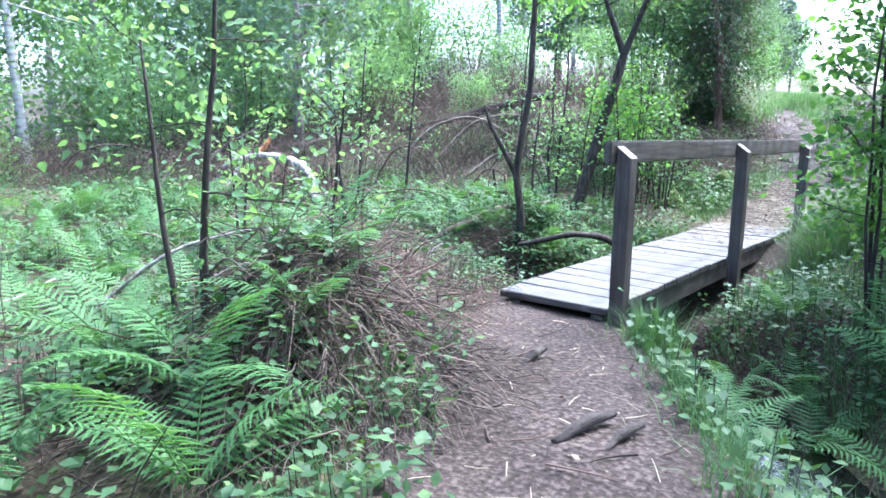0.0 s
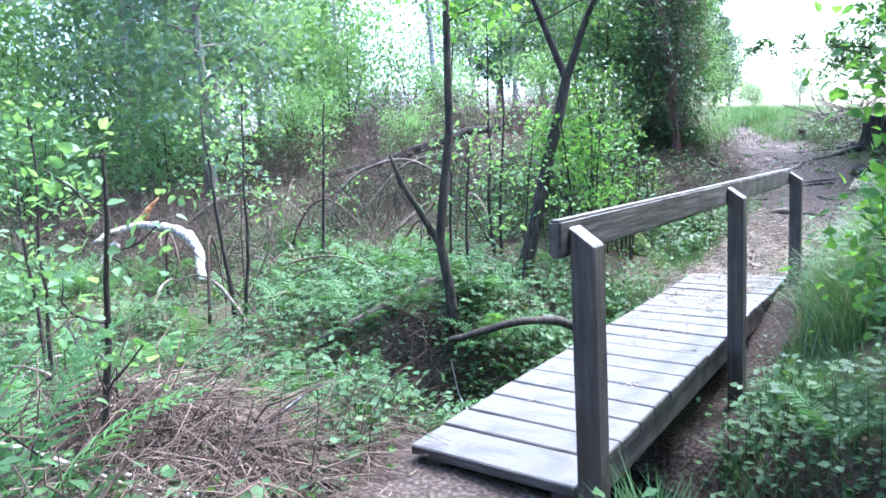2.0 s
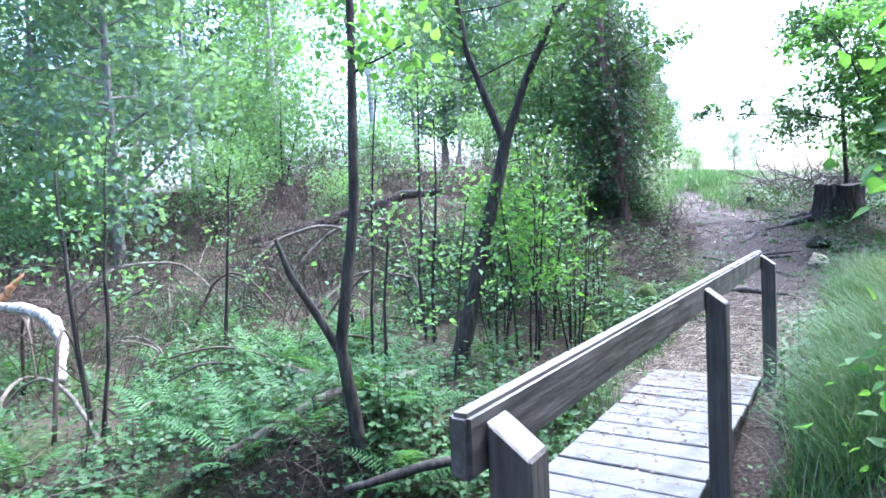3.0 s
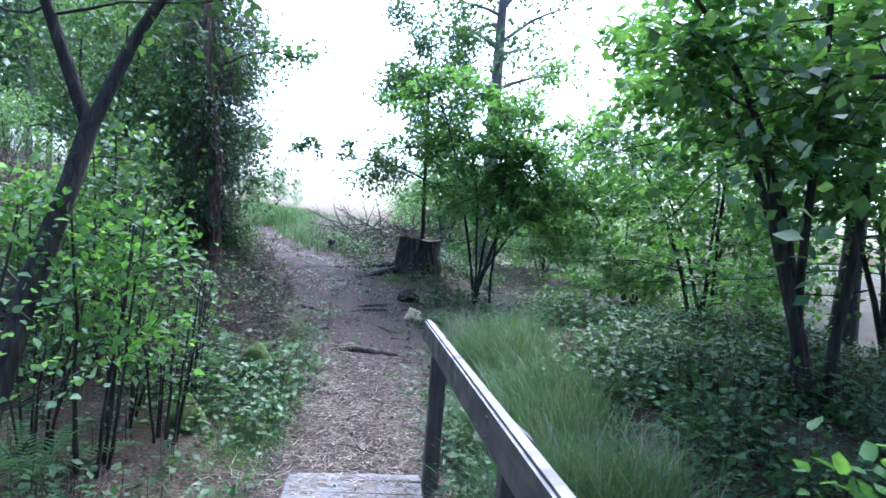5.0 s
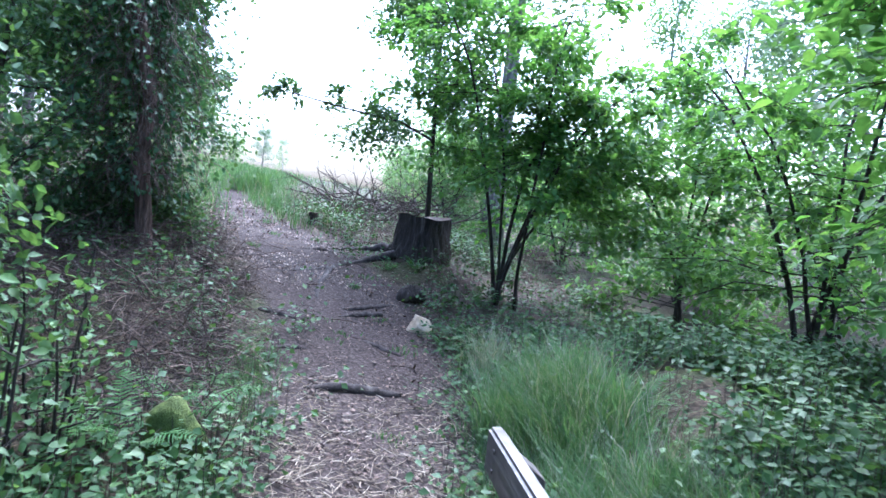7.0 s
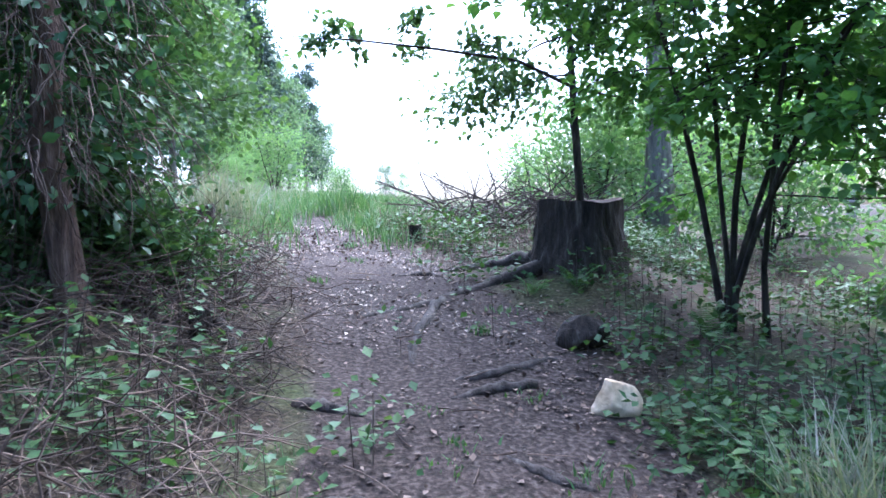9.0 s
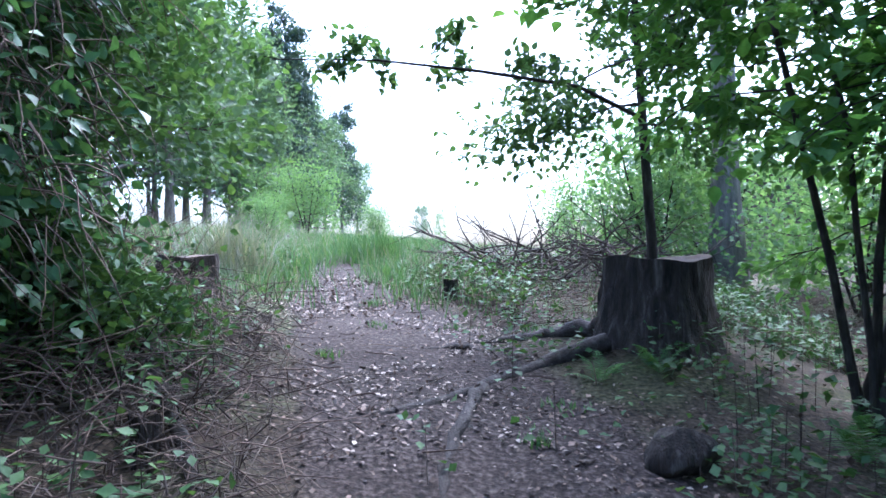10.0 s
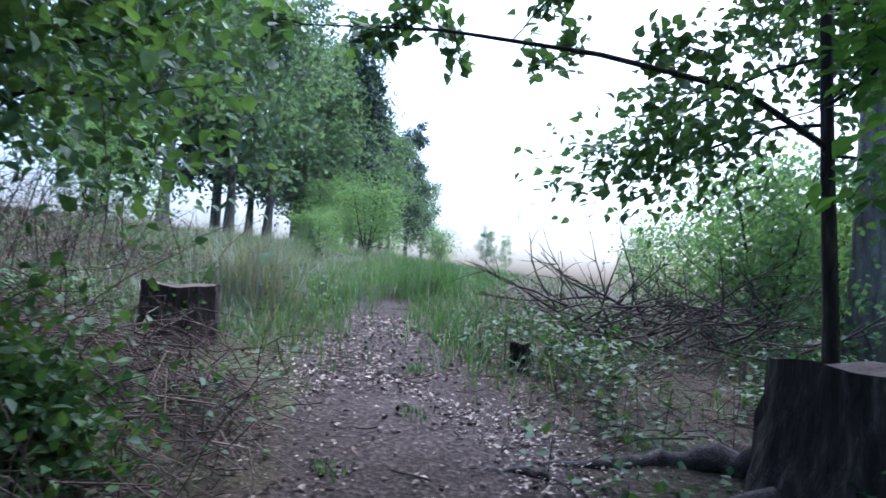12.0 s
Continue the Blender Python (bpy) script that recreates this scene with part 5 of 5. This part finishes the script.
tuft(1.55, 2.1, 200, 0.25, 0.08, "small grass tuft on the ditch bank", 5)


# ---- ferns ----
def frond_mesh(name, seed, length=0.8, pairs=18, mat=None):
    """One arching frond: a midrib and toothed leaflets, as many small blades."""
    rng = np.random.default_rng(seed)
    u = np.linspace(0, 1, 24)
    mid = np.c_[np.zeros(24), length * (u - 0.08 * u ** 3), length * (0.5 * u - 0.42 * u ** 2.4)]
    v, f = tube(mid, np.linspace(0.005, 0.0015, 24), 3)
    vs, fs, n = [v], [np.concatenate([f[:, [0, 1, 2]], f[:, [0, 2, 3]]])], len(v)
    for k in range(pairs):
        w = 0.14 + 0.85 * k / pairs
        a = np.array([np.interp(w, u, mid[:, c]) for c in range(3)])
        ln = length * (0.33 * (1 - w) ** 0.8 * min(1.0, 0.35 + 2.6 * (w - 0.14)) + 0.012)
        for s in (-1, 1):
            d = unit(np.array([s * 1.0, 0.42 + rng.normal(0, 0.05), 0.05 + rng.normal(0, 0.08)]))
            m = 13
            e = np.linspace(0.02, 1, m)[:, None]
            q = a + d * e * ln - np.array([0, 0, 1]) * e ** 2 * ln * 0.22
            t = unit(np.cross(d, [0, 0, 1.0]))
            wd = length * 0.021 * (1 - w * 0.4) * (1 - e ** 1.6 * 0.92) * np.where(np.arange(m) % 2, 1.0, 0.45)[:, None]
            ring = np.stack([q - t * wd + d * wd * 0.6 - (0, 0, 0.003), q, q + t * wd + d * wd * 0.6 - (0, 0, 0.003)], 1).reshape(-1, 3)
            g = np.arange(m - 1)[:, None] * 3
            f4 = np.concatenate([g + [0, 1, 4], g + [0, 4, 3], g + [1, 2, 5], g + [1, 5, 4]])
            vs.append(ring)
            fs.append(f4 + n)
            n += len(ring)
    return mesh_of(name, np.concatenate(vs), np.concatenate(fs), mat or M_FERN)


FRONDS = [frond_mesh("frond", 300 + k) for k in range(4)]


def fern(x, y, count, size, seed, label="green bracken fern with arching fronds", dz=0.0, flat=0.0):
    rng = np.random.default_rng(seed)
    top = empty("fern", pose(*at(x, y, dz - 0.03)), label, "fern", "ferns")
    for k in range(count):
        s = size * rng.uniform(0.7, 1.15)
        ob = part("frond", FRONDS[int(rng.integers(4))], top)
        ob.matrix_basis = pose(0, 0, 0, rng.uniform(8, 45) - flat, rng.uniform(-14, 14), k * 360 / count + rng.uniform(-25, 25)) @ Matrix.Scale(s, 4)
    return top


def build_ferns():
    rng = np.random.default_rng(400)
    fern(0.75, -2.95, 9, 1.0, 1, "large bright green bracken fern beside the path")
    fern(0.3, -2.65, 9, 1.05, 2)
    fern(0.2, -3.5, 8, 1.0, 3)
    fern(0.15, -1.75, 9, 0.8, 4, "fern growing on top of a brown mound")
    fern(0.45, -2.2, 6, 0.6, 5)
    fern(-0.5, -2.6, 8, 0.95, 6)
    fern(1.85, -0.45, 8, 0.7, 7, "fern hanging over the ditch bank")
    fern(2.75, -0.1, 9, 0.85, 8, "fern hanging over the ditch bank")
    fern(1.62, 0.12, 8, 0.7, 9, "fern hanging over the ditch bank")
    fern(1.35, 0.3, 7, 0.5, 10)
    fern(2.45, 1.05, 8, 0.8, 19, "fern on the far bank of the ditch")
    fern(1.75, 2.0, 7, 0.55, 20)
    fern(2.75, 0.4, 8, 0.85, 11)
    fern(-0.6, 7.2, 8, 0.7, 12, "fern on the mossy edge of the track")
    fern(-0.8, 6.65, 8, 0.75, 21, "bright green fern on the mossy edge of the track")
    fern(-1.1, 6.3, 7, 0.5, 13)
    fern(0.85, 11.35, 7, 0.36, 14, "small fern at the foot of the stump")
    fern(1.2, 11.4, 7, 0.34, 15, "small fern at the foot of the stump")
    fern(1.95, 10.6, 6, 0.5, 16, "fern at the hazel's foot")
    fern(1.2, 3.0, 5, 0.3, 17)
    fern(1.35, 9.2, 6, 0.35, 18)
    for k, (x, y, z) in enumerate(((2.25, 3.1, 0.6), (2.5, 4.1, 0.65), (2.2, 5.0, 0.55), (2.6, 5.9, 0.65), (2.3, 7.0, 0.5), (2.0, 8.2, 0.45), (-0.75, 0.55, 0.6), (-1.3, 0.75, 0.7), (-1.9, 1.6, 0.7), (-0.6, 2.35, 0.6), (-0.9, 3.3, 0.7), (-2.3, 2.3, 0.8), (-2.9, 1.7, 0.8), (-0.5, 0.1, 0.45), (-0.45, 3.0, 0.5), (1.95, 0.95, 0.75), (2.15, 0.35, 0.7), (1.5, 1.1, 0.6), (1.7, 1.55, 0.6), (2.0, -0.9, 0.6))):
        fern(x, y, 7, z, 700 + k, "green fern on the ditch bank")
    for k in range(215):
        while True:
            x, y = rng.uniform(-8.4, -0.4), rng.uniform(-4.5, 5.4)
            if clear(x, y) > 0.9 and rng.uniform() < 0.25 + 0.75 * float(patches(x, y, 0.9, 2)):
                break
        fern(x, y, int(rng.integers(5, 8)), rng.uniform(0.5, 0.95), 500 + k)


build_ferns()


# ---- brush pile and the hut beyond ----
def build_brush():
    rng = np.random.default_rng(600)
    top = empty("brush_pile", pose(*at(0.6, 16.2)), "heap of cut bare branches beside the track", "brush pile")
    main, fine = [], []
    for k in range(130):
        a = np.array([np.clip(rng.normal(0.25, 0.8), -0.7, 1.6), rng.normal(0, 0.5), rng.uniform(0.0, 0.5)])
        d = np.array([rng.normal(0.2, 0.9), rng.normal(-0.1, 0.5), rng.uniform(-0.2, 0.6)])
        ln = rng.uniform(0.4, 1.3)
        line = bent(rng, a, d, ln, 7, 0.13, 0.15)
        main.append((line, np.linspace(rng.uniform(0.008, 0.019), 0.004, 7), 5))
        for q in range(4):
            b = line[int(rng.integers(2, 6))]
            fine.append((bent(rng, b, d + rng.normal(0, 0.7, 3), ln * rng.uniform(0.25, 0.5), 5, 0.15), np.linspace(0.006, 0.002, 5), 3))
    for line in main:
        part("branch", mesh_of("branch", *tube(*line), M_TWIG_DARK, True), top)
    part("twig_mass", mesh_of("twig_mass", *tubes(fine), M_TWIG_DARK), top)


build_brush()


def build_hut():
    top = empty("wooden_hut", pose(*at(7.4, 27.0), rz=12), "small hut with dark upright boards behind the trees", "hut")
    for k in range(16):
        part_bm("board", box_bm(0.19, 0.03, 1.6, 0.008), M_POST, top, m=pose(-1.5 + k * 0.2, 0, 2.0))
    # pale haze over the hut's lower part is painted as a grey wall
    part_bm("wall", box_bm(3.2, 2.4, 2.75, 0.02), M_BARK_GREY, top, "lower wall, its grey standing in for pale haze", pose(0, 1.25, 1.3))
    part_bm("roof", box_bm(3.6, 2.9, 0.12, 0.02), M_POST, top, "flat dark roof", pose(0, 1.2, 2.86, 4))


build_hut()
